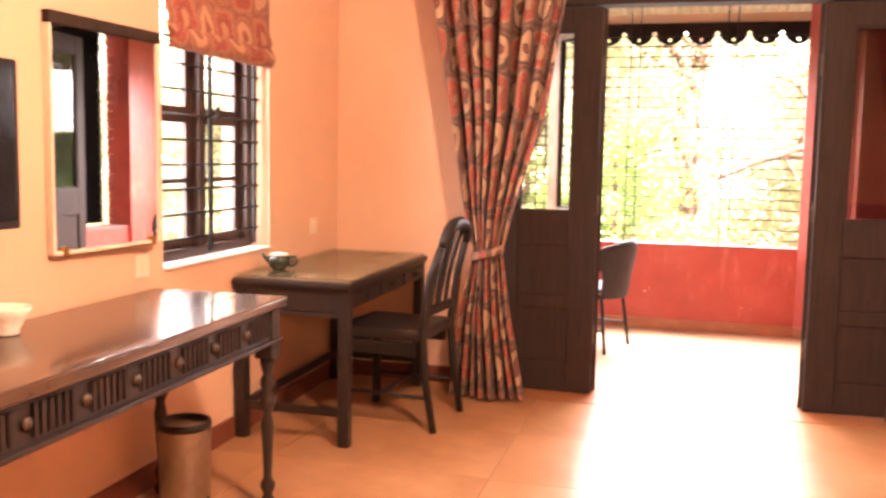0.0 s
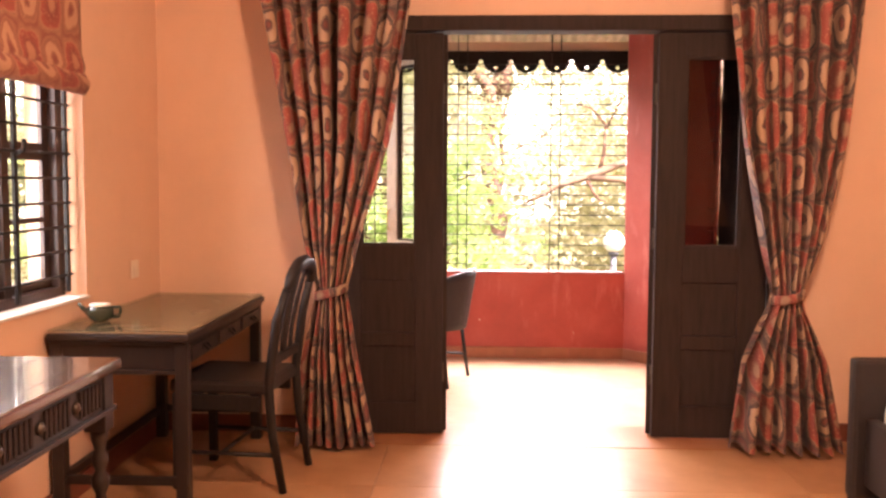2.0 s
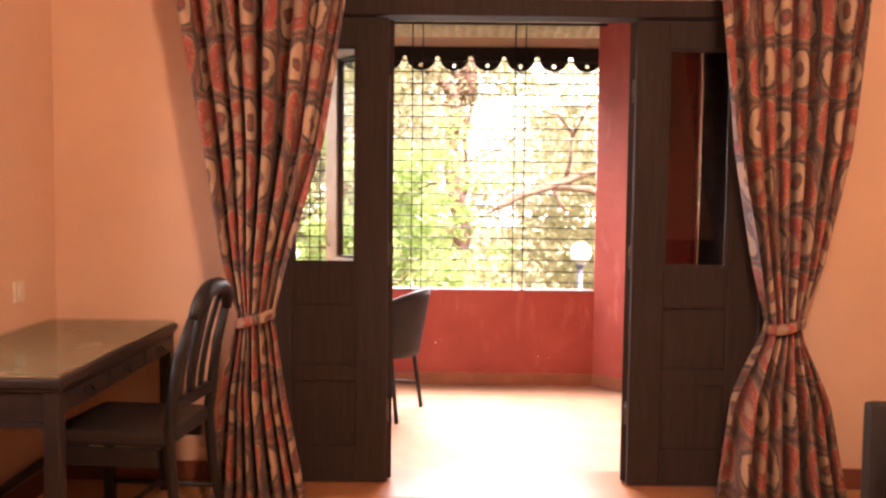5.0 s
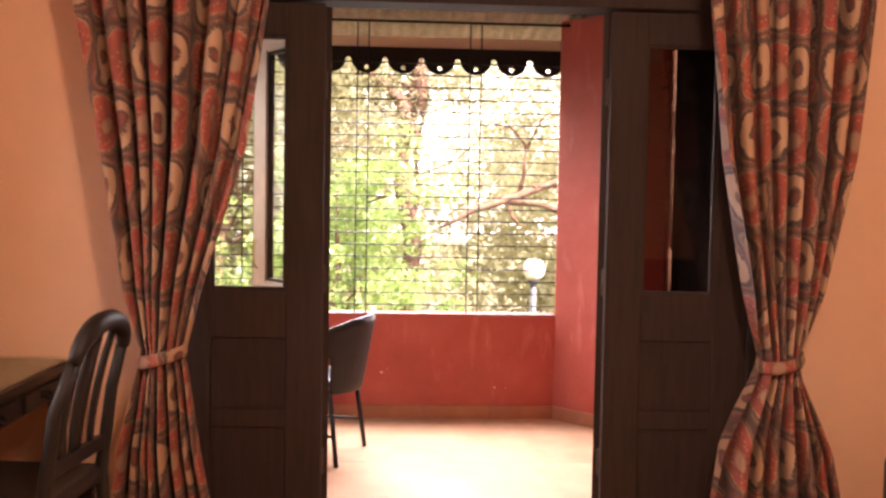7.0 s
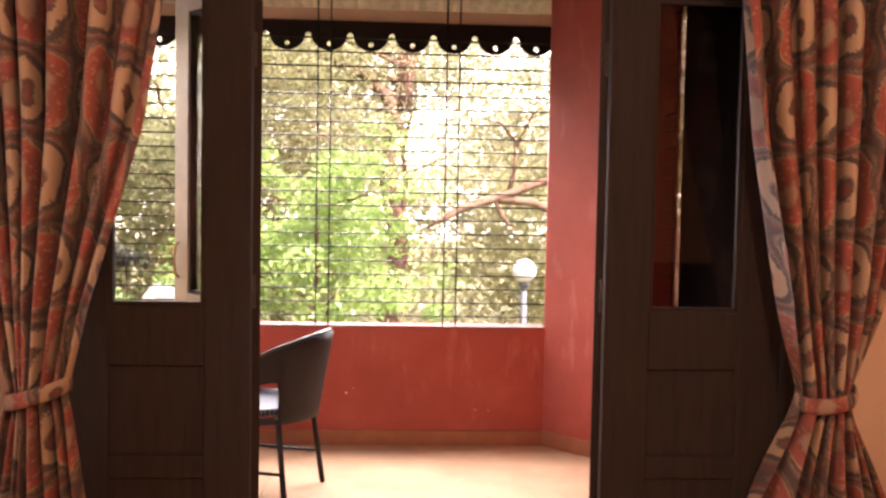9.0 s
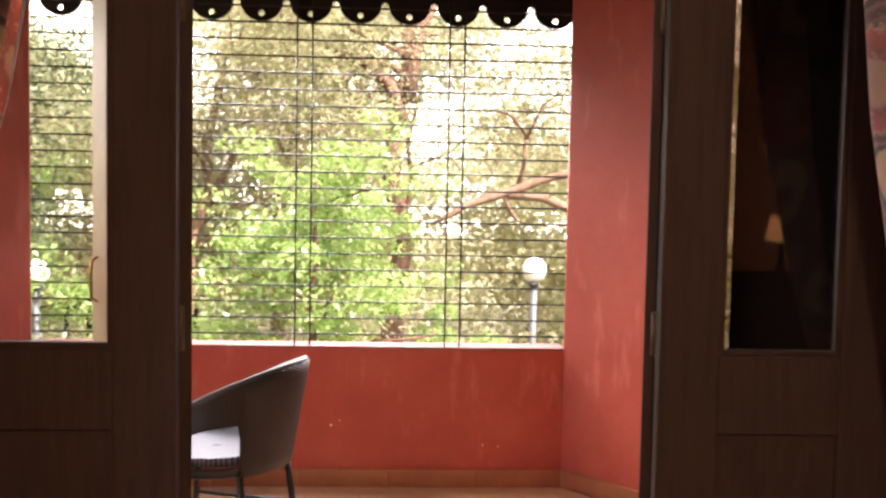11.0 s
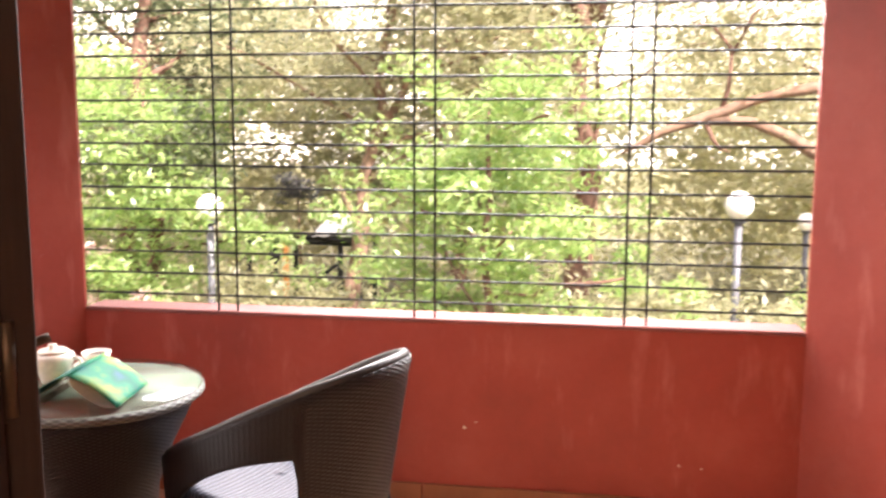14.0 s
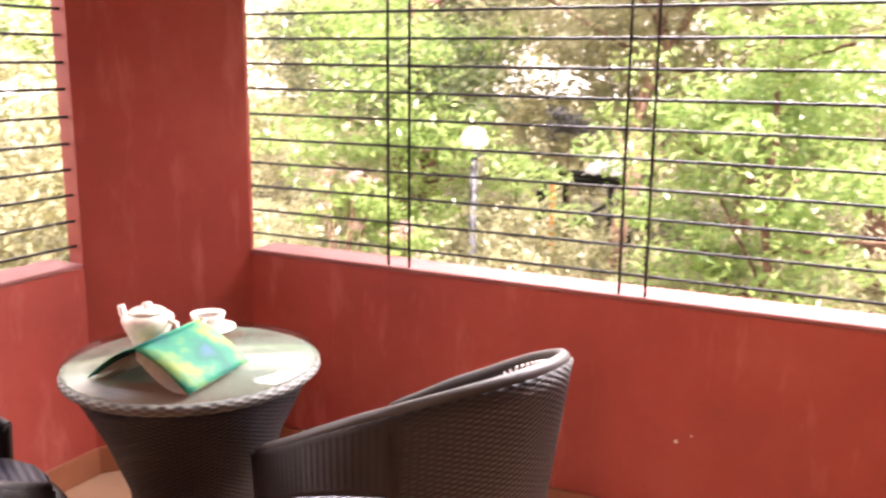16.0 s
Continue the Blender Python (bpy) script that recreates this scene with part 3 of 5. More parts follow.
# ---------------- desk and chair ----------------
def writing_desk():
    d = thing("writing_desk", (-1.72, -0.68, 0), "dark wooden writing desk with a glass-covered top", "desk")
    x0, x1, y0, y1, h = -1.985, -1.445, -1.27, -0.10, 0.735
    part("tabletop", box(x0 + 0.012, x1 - 0.002, y0 + 0.002, y1 - 0.004, h - 0.013, h - 0.006, 0.001), DESKSHEEN, d, "desk top under the glass, coloured tan for its sheen")
    g = part("glass_top", box(x0 + 0.005, x1 + 0.006, y0 - 0.006, y1, h - 0.0055, h + 0.001, 0.001), TINT, d, "clear protective glass")
    g.visible_shadow = False
    part("edge_moulding", box(x0, x1 + 0.012, y0 - 0.012, y1 + 0.008, h - 0.042, h - 0.0135, 0.008), DESK, d)
    part("cove_moulding", box(x0 + 0.004, x1 + 0.002, y0 - 0.002, y1, h - 0.0555, h - 0.0425, 0.004), DESK, d)
    part("end_panel", box(x0 + 0.05, x1 - 0.05, y0 + 0.012, y0 + 0.03, 0.585, h - 0.056, 0.002), DESK, d)
    part("end_panel", box(x0 + 0.05, x1 - 0.05, y1 - 0.03, y1 - 0.012, 0.585, h - 0.056, 0.002), DESK, d)
    part("back_panel", box(x0 + 0.012, x0 + 0.03, y0 + 0.05, y1 - 0.05, 0.55, h - 0.056, 0.002), DESK, d)
    part("lower_rail", box(x0 + 0.05, x1 - 0.05, y0 + 0.004, y0 + 0.04, 0.565, 0.584, 0.003), DESK, d)
    part("apron", box(x1 - 0.03, x1 - 0.012, y0 + 0.05, y1 - 0.05, 0.60, h - 0.056, 0.002), DESK, d)
    for a, b in ((y0 + 0.06, y0 + 0.37), (y0 + 0.43, y0 + 0.74), (y0 + 0.80, y1 - 0.06)):
        dr = part("drawer", box(x1 - 0.0115, x1 + 0.0, a, b, 0.61, h - 0.066, 0.004), DESK, d)
        m = (a + b) / 2
        bm = box(x1 + 0.0005, x1 + 0.004, m - 0.03, m + 0.03, 0.635, 0.66, 0.001)
        tube([(x1 + 0.004, m - 0.025, 0.65), (x1 + 0.02, m - 0.02, 0.632), (x1 + 0.02, m + 0.02, 0.632), (x1 + 0.004, m + 0.025, 0.65)], 0.004, 6, bm)
        part("handle", bm, IRON, dr, "dark metal drop handle")
    for lx in (x0 + 0.003, x1 - 0.053):
        for ly in (y0 + 0.003, y1 - 0.053):
            part("leg", box(lx, lx + 0.05, ly, ly + 0.05, 0, h - 0.056, 0.005), DESK, d)
    for ly in (y0 + 0.016, y1 - 0.04):
        part("stretcher", box(x0 + 0.053, x1 - 0.053, ly, ly + 0.025, 0.13, 0.165, 0.004), DESK, d)
    part("stretcher", box(x0 + 0.016, x0 + 0.04, y0 + 0.053, y1 - 0.053, 0.13, 0.165, 0.004), DESK, d)
    return d


writing_desk()


def side_chair(m):
    """Faces -x; origin on the floor under the middle of the seat."""
    c = thing("side_chair", (0, 0, 0), "dark wooden side chair with a slatted arched back", "chair")
    w, dp, sh = 0.215, 0.21, 0.45
    part("seat", box(-dp - 0.01, dp, -w, w, sh - 0.035, sh + 0.022, 0.018), SEATD, c, "dark padded seat")
    for s in (-1, 1):
        part("seat_rail", box(-dp + 0.035, dp - 0.035, s * w - 0.016 - 0.002 * s, s * w + 0.012 - 0.002 * s, sh - 0.10, sh - 0.036, 0.004), EBONY, c)
        part("front_leg", box(-dp, -dp + 0.036, s * (w - 0.018) - 0.018, s * (w - 0.018) + 0.018, 0, sh - 0.036, 0.004), EBONY, c)
        pts = [(dp + 0.055, s * (w - 0.02), 0.0), (dp + 0.01, s * (w - 0.02), 0.25), (dp - 0.005, s * (w - 0.02), sh), (dp + 0.03, s * (w - 0.022), 0.72), (dp + 0.07, s * (w - 0.045), 0.855)]
        part("back_post", tube(pts, [0.017, 0.02, 0.022, 0.02, 0.018], 8), EBONY, c)
        part("side_stretcher", tube([(-dp + 0.02, s * (w - 0.02), 0.16), (dp + 0.02, s * (w - 0.02), 0.16)], 0.01, 8), EBONY, c)
    part("front_rail", box(-dp + 0.005, -dp + 0.03, -w + 0.037, w - 0.037, sh - 0.10, sh - 0.036, 0.004), EBONY, c)
    part("cross_stretcher", tube([(0, -w + 0.02, 0.16), (0, w - 0.02, 0.16)], 0.01, 8), EBONY, c)
    n = 15
    crest = lambda a: (dp + 0.075 + 0.018 * math.sin(a), -(w - 0.045) * math.cos(a), 0.855 + 0.10 * math.sin(a))
    part("crest_rail", tube([crest(max(1e-3, math.pi * i / (n - 1) - (1e-3 if i == n - 1 else 0))) for i in range(n)], [0.019 + 0.012 * math.sin(math.pi * i / (n - 1)) for i in range(n)], 8), EBONY, c)
    part("lower_back_rail", box(dp - 0.012, dp + 0.016, -w + 0.04, w - 0.04, 0.53, 0.57, 0.004), EBONY, c)
    for y, hw in ((-0.105, 0.014), (0.0, 0.034), (0.105, 0.014)):
        zt = 0.845 + 0.10 * math.sin(math.acos(max(-1, min(1, y / (w - 0.045)))))
        sl = grid(2, 9, lambda i, j: (dp + 0.004 + 0.08 * (j / 8) ** 1.6, y * (1 - 0.08 * j / 8) + (2 * i - 1) * hw * (0.75 + 0.35 * math.sin(j / 8 * math.pi)), 0.555 + (zt - 0.555) * j / 8))
        part("slat", thicken(sl, 0.014), EBONY, c)
    c.matrix_basis = m
    return c


side_chair(pose(-1.405, -0.72, 0, 0, 0, -5))


def teapot(name, m, mat, label, s=1.0):
    t = thing(name, (0, 0, 0), label, "teapot")
    part("body", lathe([(0.022, 0), (0.034, 0.004), (0.05, 0.022), (0.054, 0.04), (0.045, 0.06), (0.028, 0.068)]), mat, t)
    part("lid", lathe([(0.04, 0.062), (0.043, 0.066), (0.04, 0.071), (0.02, 0.074), (0.0005, 0.075)]), WHITEC, t, "flat cream lid")
    part("spout", tube([(-0.045, 0, 0.035), (-0.068, 0, 0.05), (-0.085, 0, 0.072)], [0.014, 0.010, 0.007], 10), mat, t)
    part("handle", tube([(0.048, 0, 0.056), (0.078, 0, 0.058), (0.082, 0, 0.038), (0.07, 0, 0.016), (0.047, 0, 0.018)], 0.007, 8), mat, t)
    t.matrix_basis = m @ Matrix.Scale(s, 4)
    return t


teapot("teapot", pose(-1.87, -1.05, 0.7365, 0, 0, 5), GREENC, "small green glazed teapot on the writing desk")

# ---------------- console table ----------------
def console():
    c = thing("console_table", (-1.70, -2.7, 0), "long dark console table with a carved frieze and turned legs", "table")
    x0, x1, y0, y1, h = -1.975, -1.46, -3.75, -1.90, 0.76
    part("tabletop", box(x0, x1 + 0.02, y0, y1, h - 0.035, h, 0.009), DESKTOP, c)
    part("frieze", box(x1 - 0.045, x1 - 0.01, y0 + 0.07, y1 - 0.07, 0.605, h - 0.036, 0.002), DESK, c)
    part("end_frieze", box(x0 + 0.06, x1 - 0.07, y1 - 0.05, y1 - 0.02, 0.605, h - 0.036, 0.002), DESK, c)
    part("end_frieze", box(x0 + 0.06, x1 - 0.07, y0 + 0.02, y0 + 0.05, 0.605, h - 0.036, 0.002), DESK, c)
    part("back_frieze", box(x0 + 0.01, x0 + 0.03, y0 + 0.07, y1 - 0.07, 0.605, h - 0.036, 0.002), DESK, c)
    part("bead_moulding", box(x1 - 0.009, x1 + 0.006, y0 + 0.02, y1 - 0.01, 0.60, 0.615, 0.003), DESK, c)
    y, k = y1 - 0.10, 0
    while y > y0 + 0.12:
        if k % 7 == 6:
            bm = lathe([(0.018, 0), (0.018, 0.006), (0.010, 0.012), (0.0005, 0.014)], 8)
            bmesh.ops.transform(bm, matrix=pose(x1 - 0.0095, y - 0.008, 0.665, 0, 90, 0), verts=bm.verts[:])
            part("rosette", bm, HINGE, c, "dull gilt rosette")
            y -= 0.052
        else:
            part("flute", box(x1 - 0.0095, x1 - 0.002, y - 0.014, y, 0.628, 0.706, 0.003), DARK, c)
            y -= 0.026
        k += 1
    prof = [(0.02, 0), (0.026, 0.02), (0.015, 0.045), (0.026, 0.07), (0.026, 0.085), (0.014, 0.11), (0.02, 0.22), (0.024, 0.30), (0.015, 0.345), (0.027, 0.375), (0.027, 0.40), (0.014, 0.42), (0.025, 0.445), (0.025, 0.465), (0.015, 0.485), (0.026, 0.52), (0.028, 0.545)]
    for lx in (x0 + 0.05, x1 - 0.035):
        for ly in (y1 - 0.05, y0 + 0.05):
            leg = part("leg", lathe(prof, 14, (lx, ly, 0)), DESK, c)
            part("block", box(lx - 0.033, lx + 0.033, ly - 0.033, ly + 0.033, 0.545, h - 0.036, 0.003), DESK, leg)
    return c


console()
bin_ob = thing("waste_bin", (-1.81, -1.98, 0), "brushed steel pedal bin with a black rim", "bin")
part("body", lathe([(0.086, 0.012), (0.09, 0.02), (0.094, 0.27), (0.094, 0.275)], 28, (-1.81, -1.98, 0)), STEEL, bin_ob)
part("rim", lathe([(0.097, 0.27), (0.098, 0.285), (0.094, 0.296), (0.084, 0.296), (0.083, 0.24), (0.05, 0.235), (0.0005, 0.235)], 28, (-1.81, -1.98, 0)), BLACKP, bin_ob)
part("base", lathe([(0.088, 0), (0.09, 0.004), (0.088, 0.012)], 28, (-1.81, -1.98, 0)), BLACKP, bin_ob)
bowl = tagged(part("bowl", lathe([(0.03, 0), (0.036, 0.003), (0.034, 0.012), (0.055, 0.05), (0.068, 0.075), (0.066, 0.077), (0.05, 0.05), (0.028, 0.014), (0.0005, 0.012)], 28, (-1.86, -2.80, 0.7605)), WHITEC),
              "white china bowl on the console table", "bowl")

# mirror and television on the left wall
mir = thing("wall_mirror", (-1.985, -2.15, 1.27), "tall wall mirror with a thin dark wooden top rail", "mirror")
part("mirror_glass", box(-1.992, -1.978, -2.41, -1.885, 0.945, 1.645, 0.001), MIRROR, mir)
part("top_rail", box(-1.997, -1.968, -2.425, -1.872, 1.646, 1.685, 0.003), DARK, mir)
part("side_strip", box(-1.997, -1.972, -1.884, -1.872, 0.935, 1.645, 0.002), CREAM, mir)
part("side_strip", box(-1.997, -1.972, -2.423, -2.411, 0.935, 1.645, 0.002), CREAM, mir)
part("bottom_strip", box(-1.997, -1.972, -2.411, -1.884, 0.932, 0.944, 0.002), CREAM, mir)
for y in (-2.37, -1.92):
    part("clip", box(-1.9775, -1.966, y - 0.012, y + 0.012, 0.925, 0.958, 0.003), BRASS, mir, "small brass clip")
mir.matrix_basis = pose(-1.970, -2.18, 1.27, 0, 0, -3.2)
tv = thing("television", (-1.95, -3.0, 1.28), "black flat television on the plaster wall", "television")
part("casing", box(-1.96, -1.90, -3.55, -2.68, 1.04, 1.51, 0.008), BLACKP, tv)
part("screen", box(-1.8995, -1.898, -3.53, -2.70, 1.065, 1.49), plain("dark_screen", (0.01, 0.01, 0.012), 0.12), tv)
part("wall_bracket", box(-1.999, -1.961, -3.2, -2.95, 1.2, 1.4, 0.003), BLACKP, tv)


def wall_plate(y, z, label):
    s = thing("wall_socket", (-1.995, y, z), label, "socket")
    part("plate", box(-1.9985, -1.99, y - 0.042, y + 0.042, z - 0.042, z + 0.042, 0.003), CREAM, s)
    part("switch", box(-1.9895, -1.985, y - 0.012, y + 0.012, z - 0.02, z + 0.02, 0.002), CREAM, s)


wall_plate(-0.36, 0.88, "cream switch plate above the writing desk")
wall_plate(-1.95, 0.845, "cream socket plate below the mirror")


# bed whose low footboard stands near the door wall
bed = thing("bed", (2.0, -1.9, 0), "dark upholstered low bed with white linen", "bed")
part("footboard", box(1.17, 2.9, -0.94, -0.87, 0.02, 0.60, 0.022), SEATD, bed, "dark padded footboard")
part("side_rail", box(1.22, 1.27, -2.95, -0.941, 0.08, 0.36, 0.012), DESK, bed)
part("side_rail", box(2.80, 2.85, -2.95, -0.941, 0.08, 0.36, 0.012), DESK, bed)
part("headboard", box(1.17, 2.9, -3.03, -2.955, 0.02, 0.95, 0.022), SEATD, bed)
part("mattress", box(1.275, 2.795, -2.94, -0.945, 0.20, 0.44, 0.05), LINEN, bed, "white linen mattress")
for lx in (1.20, 2.83):
    for ly in (-2.99, -0.905):
        part("foot", box(lx - 0.02, lx + 0.02, ly - 0.02, ly + 0.02, 0, 0.021, 0.002), DARK, bed)

# lamp on a bedside cabinet, reflected in the door glass
cab = thing("bedside_cabinet", (2.27, -3.4, 0), "dark wooden bedside cabinet", "cabinet")
part("body", box(2.04, 2.50, -3.6, -3.2, 0.06, 0.60, 0.008), DESK, cab)
part("drawer", box(2.034, 2.039, -3.57, -3.23, 0.36, 0.56, 0.003), DESK, cab)
part("plinth", box(2.06, 2.48, -3.58, -3.22, 0, 0.06), DESK, cab)
lamp = thing("table_lamp", (2.27, -3.4, 0.6), "table lamp with a lit pleated shade on the bedside cabinet", "lamp")
part("base", lathe([(0.07, 0), (0.07, 0.02), (0.03, 0.04), (0.035, 0.16), (0.05, 0.26), (0.02, 0.36), (0.012, 0.50)], 20, (2.27, -3.4, 0.601)), DARK, lamp)
part("shade", thicken(lathe([(0.10, 0.50), (0.065, 0.66)], 36, (2.27, -3.4, 0.60)), 0.002), SHADE, lamp, "glowing pleated shade")
# unseen fitting, added to give the room's warm fill a source
cl = thing("ceiling_light", (0.3, -3.2, 2.9), "unseen round ceiling light, added to light the room", "lamp")
part("rose", lathe([(0.07, -0.025), (0.075, -0.01), (0.07, -0.0005)], 24, (0.3, -3.2, 2.9)), WHITE, cl)
part("diffuser", lathe([(0.0005, -0.16), (0.08, -0.15), (0.14, -0.10), (0.15, -0.05), (0.13, -0.03), (0.071, -0.026)], 24, (0.3, -3.2, 2.9)), DIFF, cl)

# ---------------- balcony shell ----------------
ZB = -0.004
YP, GY, PH = 2.10, 2.118, 0.643
setting(part("house_block", box(3.31, 9.0, -6.6, 0.2, -3.2, 6.0), RED), "red painted wall of the house beside the balcony", "wall")
setting(part("house_upper", box(-2.25, 3.31, -6.6, 0.2, 3.06, 6.0), RED), "red painted upper storey of the house", "wall")
setting(part("wall_outside", box(-2.6, -1.16, 0.2, 0.215, ZB, 2.9), RED), "red painted outer face of the house wall", "wall")
bm = box(1.16, 1.6, 0.2, 0.215, ZB, 2.9)
setting(part("wall_outside", bm, RED), "red painted outer face of the house wall", "wall")
setting(part("wall_outside", box(-1.16, 1.16, 0.2, 0.215, 2.13, 2.9), RED), "red painted outer face of the house wall", "wall")


def parapet(name, outline, label):
    t = thing(name, (outline[0][0], outline[0][1], ZB), label, "parapet", kind="structure")
    part("wall", prism(outline, ZB - 3.2, PH - 0.014), RED, t)
    bm = prism(outline, PH - 0.0138, PH)
    bmesh.ops.bevel(bm, geom=bm.edges[:], offset=0.006, segments=3, affect='EDGES', profile=0.6)
    part("ledge", bm, LEDGE, t, "pale rounded ledge")
    return t


par_front = parapet("parapet_front", [(-1.69, YP), (0.716, YP), (0.716, YP + 0.13), (-1.69, YP + 0.13)], "low red painted parapet with a pale ledge")
parapet("parapet_left", [(-2.11, 0.215), (-1.975, 0.215), (-1.975, 1.70), (-2.11, 1.70)], "low red painted parapet with a pale ledge")
parapet("parapet_right", [(0.99, 0.215), (1.25, 0.215), (1.25, 1.40), (0.99, 1.40)], "low red painted parapet with a pale ledge")
setting(part("pillar_left", prism([(-1.69, YP), (-1.975, 1.70), (-2.03, 1.70), (-2.03, YP + 0.014), (-1.69, YP + 0.014)], ZB - 3.2, 2.42), RED), "red painted canted corner pillar", "pillar")
bm = prism([(0.716, YP), (0.716, YP + 0.014), (1.203, YP + 0.014), (1.203, 1.40), (0.965, 1.40), (1.005, 1.79)], ZB - 3.2, 2.43)
setting(part("pillar_right", bm, RED), "red painted canted corner pillar with chalky streaks", "pillar")

for x, z, r, y in ((-0.347, 0.279, 0.006, YP), (-0.31, 0.30, 0.003, YP), (0.35, 0.19, 0.004, YP), (0.42, 0.185, 0.003, YP)):
    chip = lathe([(r, 0.0), (r * 0.8, 0.0012), (0.0005, 0.0014)], 7)
    bmesh.ops.transform(chip, matrix=pose(x, y, z, 90, 0, 0), verts=chip.verts[:])
    part("paint_chip", chip, CREAM, par_front, "pale chip in the red paint")

# skirting of single terracotta pieces
skirt = thing("skirting_balcony", (0, YP, ZB), "terracotta tile skirting at the foot of the parapet", "skirting", kind="structure")


def skirt_run(a, b, h=0.082):
    a, b = Vector((*a, 0)), Vector((*b, 0))
    n = max(1, round((b - a).length / 0.40))
    ang = math.degrees(math.atan2(b.y - a.y, b.x - a.x))
    w = (b - a).length / n
    me = None
    for i in range(n):
        p = a + (b - a) * (i / n)
        if me is None:
            ob = part("skirting_tile", box(0.002, w - 0.002, -0.014, 0.0, 0, h, 0.003), SKIRT, skirt)
            me = ob.data
        else:
            ob = new("skirting_tile", me)
            ob.parent = skirt
            ob.matrix_parent_inverse = skirt.matrix_basis.inverted()
        ob.matrix_basis = pose(p.x, p.y, ZB, 0, 0, ang)


skirt_run((-1.69, YP), (0.716, YP))
skirt_run((0.716, YP), (1.005, 1.79))
skirt_run((-1.975, 1.70), (-1.69, YP))
skirt_run((-1.975, 0.22), (-1.975, 1.70))


# grilles
def grille(name, a, b, uprights, label, z0=0.694, z1=2.40):
    a, b = Vector((*a, 0)), Vector((*b, 0))
    g = thing(name, (a.x, a.y, z0), label, "grille", kind="structure")
    z = z0
    rnd = random.Random(4)
    while z < z1 - 0.2:
        dz = rnd.uniform(-0.003, 0.003)
        part("bar", tube([(a.x, a.y, z + dz), ((a.x + b.x) / 2, (a.y + b.y) / 2, z - dz * 0.5), (b.x, b.y, z + dz)], 0.0042, 6), IRON, g)
        z += 0.0735
    d = (b - a).normalized()
    for s in uprights:
        p = a + d * s
        part("upright", tube([(p.x, p.y - 0.006, PH - 0.01), (p.x, p.y - 0.006, z1)], 0.0042, 6), IRON, g)
    return g


grille("window_grille_front", (-1.69, GY), (0.716, GY), [0.49, 0.558, 1.172, 1.24, 1.854, 1.922], "black iron grille of thin level bars over the parapet")
grille("window_grille_left", (-2.0, 0.22), (-2.0, 1.70), [0.25, 0.32, 0.95, 1.02], "black iron grille of thin level bars over the parapet")
grille("window_grille_right", (1.14, 1.21), (1.14, 1.40), [0.05], "black iron grille of thin level bars over the parapet")
sb = thing("roll_blind", (1.20, 0.7, 0.66), "dark slatted roll-down blind in the side opening", "blind")
for i in range(62):
    part("slat", box(1.196 + 0.0016 * (i % 2), 1.1974 + 0.0016 * (i % 2), 0.22, 1.33, 0.66 + i * 0.027, 0.691 + i * 0.027), BLINDW, sb)


# scalloped valance
def valance(name, a, b, label):
    a, b = Vector(a), Vector(b)
    v = thing(name, (a.x, a.y, 2.1), label, "valance", kind="structure")
    d, n = (b - a).normalized(), round((b - a).length / 0.233)
    s = (b - a).length / n
    out = Vector((-d.y, d.x, 0)) * 0.018
    for i in range(n):
        bm = bmesh.new()
        c, top = a + d * (s * (i + 0.5)), 2.265
        r = s * 0.43
        ang = [math.pi * k / 14 for k in range(15)]
        rim = [(-s / 2, top), (-s / 2, 2.205)] + [(-r * math.cos(t), 2.195 - r * 0.92 * math.sin(t)) for t in ang] + [(s / 2, 2.205), (s / 2, top)]
        hole = [(0.014 * math.cos(2 * math.pi * k / len(rim) + math.pi * 0.75), 2.142 + 0.014 * math.sin(2 * math.pi * k / len(rim) + math.pi * 0.75)) for k in range(len(rim))]
        rows = []
        for pts in (rim, hole):
            for o in (Vector((0, 0, 0)), out):
                rows.append([bm.verts.new(c + d * x + o + Vector((0, 0, z))) for x, z in pts])
        m = len(rim)
        for k in range(m):
            q = (k + 1) % m
            bm.faces.new((rows[0][k], rows[0][q], rows[2][q], rows[2][k]))
            bm.faces.new((rows[1][k], rows[3][k], rows[3][q], rows[1][q]))
            bm.faces.new((rows[0][k], rows[1][k], rows[1][q], rows[0][q]))
            bm.faces.new((rows[2][k], rows[2][q], rows[3][q], rows[3][k]))
        bmesh.ops.recalc_face_normals(bm, faces=bm.faces[:])
        part("scallop", bm, IRON, v)
    return v


valance("valance_front", (-1.69, 2.17, 0), (0.76, 2.17, 0), "dark scalloped valance board with round holes")
valance("valance_left", (-2.08, 1.70, 0), (-2.08, 0.22, 0), "dark scalloped valance board with round holes")
setting(part("beam_front", box(-2.2, 1.28, 2.19, 2.28, 2.265, 2.335, 0.004), CREAM), "cream painted eaves beam", "beam")
setting(part("beam_left", box(-2.16, -2.09, 0.22, 2.19, 2.265, 2.335, 0.004), CREAM), "cream painted eaves beam", "beam")
setting(part("beam_right", box(1.05, 1.20, 0.22, 1.40, 2.30, 2.42, 0.004), CREAM), "cream painted eaves beam", "beam")
# corrugated roof sheet, one wave each 76 mm
roof = grid(520, 2, lambda i, j: (-2.5 + i * 0.0078, 2.75 - j * 2.53, 2.335 + j * 0.42 + 0.012 * math.sin(i * 0.0078 * 2 * math.pi / 0.076)))
setting(part("roof_balcony", thicken(roof, 0.004), TIN), "corrugated sheet roof over the balcony", "roof")
setting(part("beam_ceiling", box(-1.975, 1.0, 1.05, 1.15, 2.315, 2.42, 0.005), CREAM), "cream painted cross beam under the roof", "beam")
rodb = thing("blind_rod", (-0.45, 2.06, 2.40), "thin dark rod for rolled blinds", "rod")
part("rod", tube([(-1.6, 2.06, 2.40), (0.78, 2.06, 2.40)], 0.008, 8), IRON, rodb)


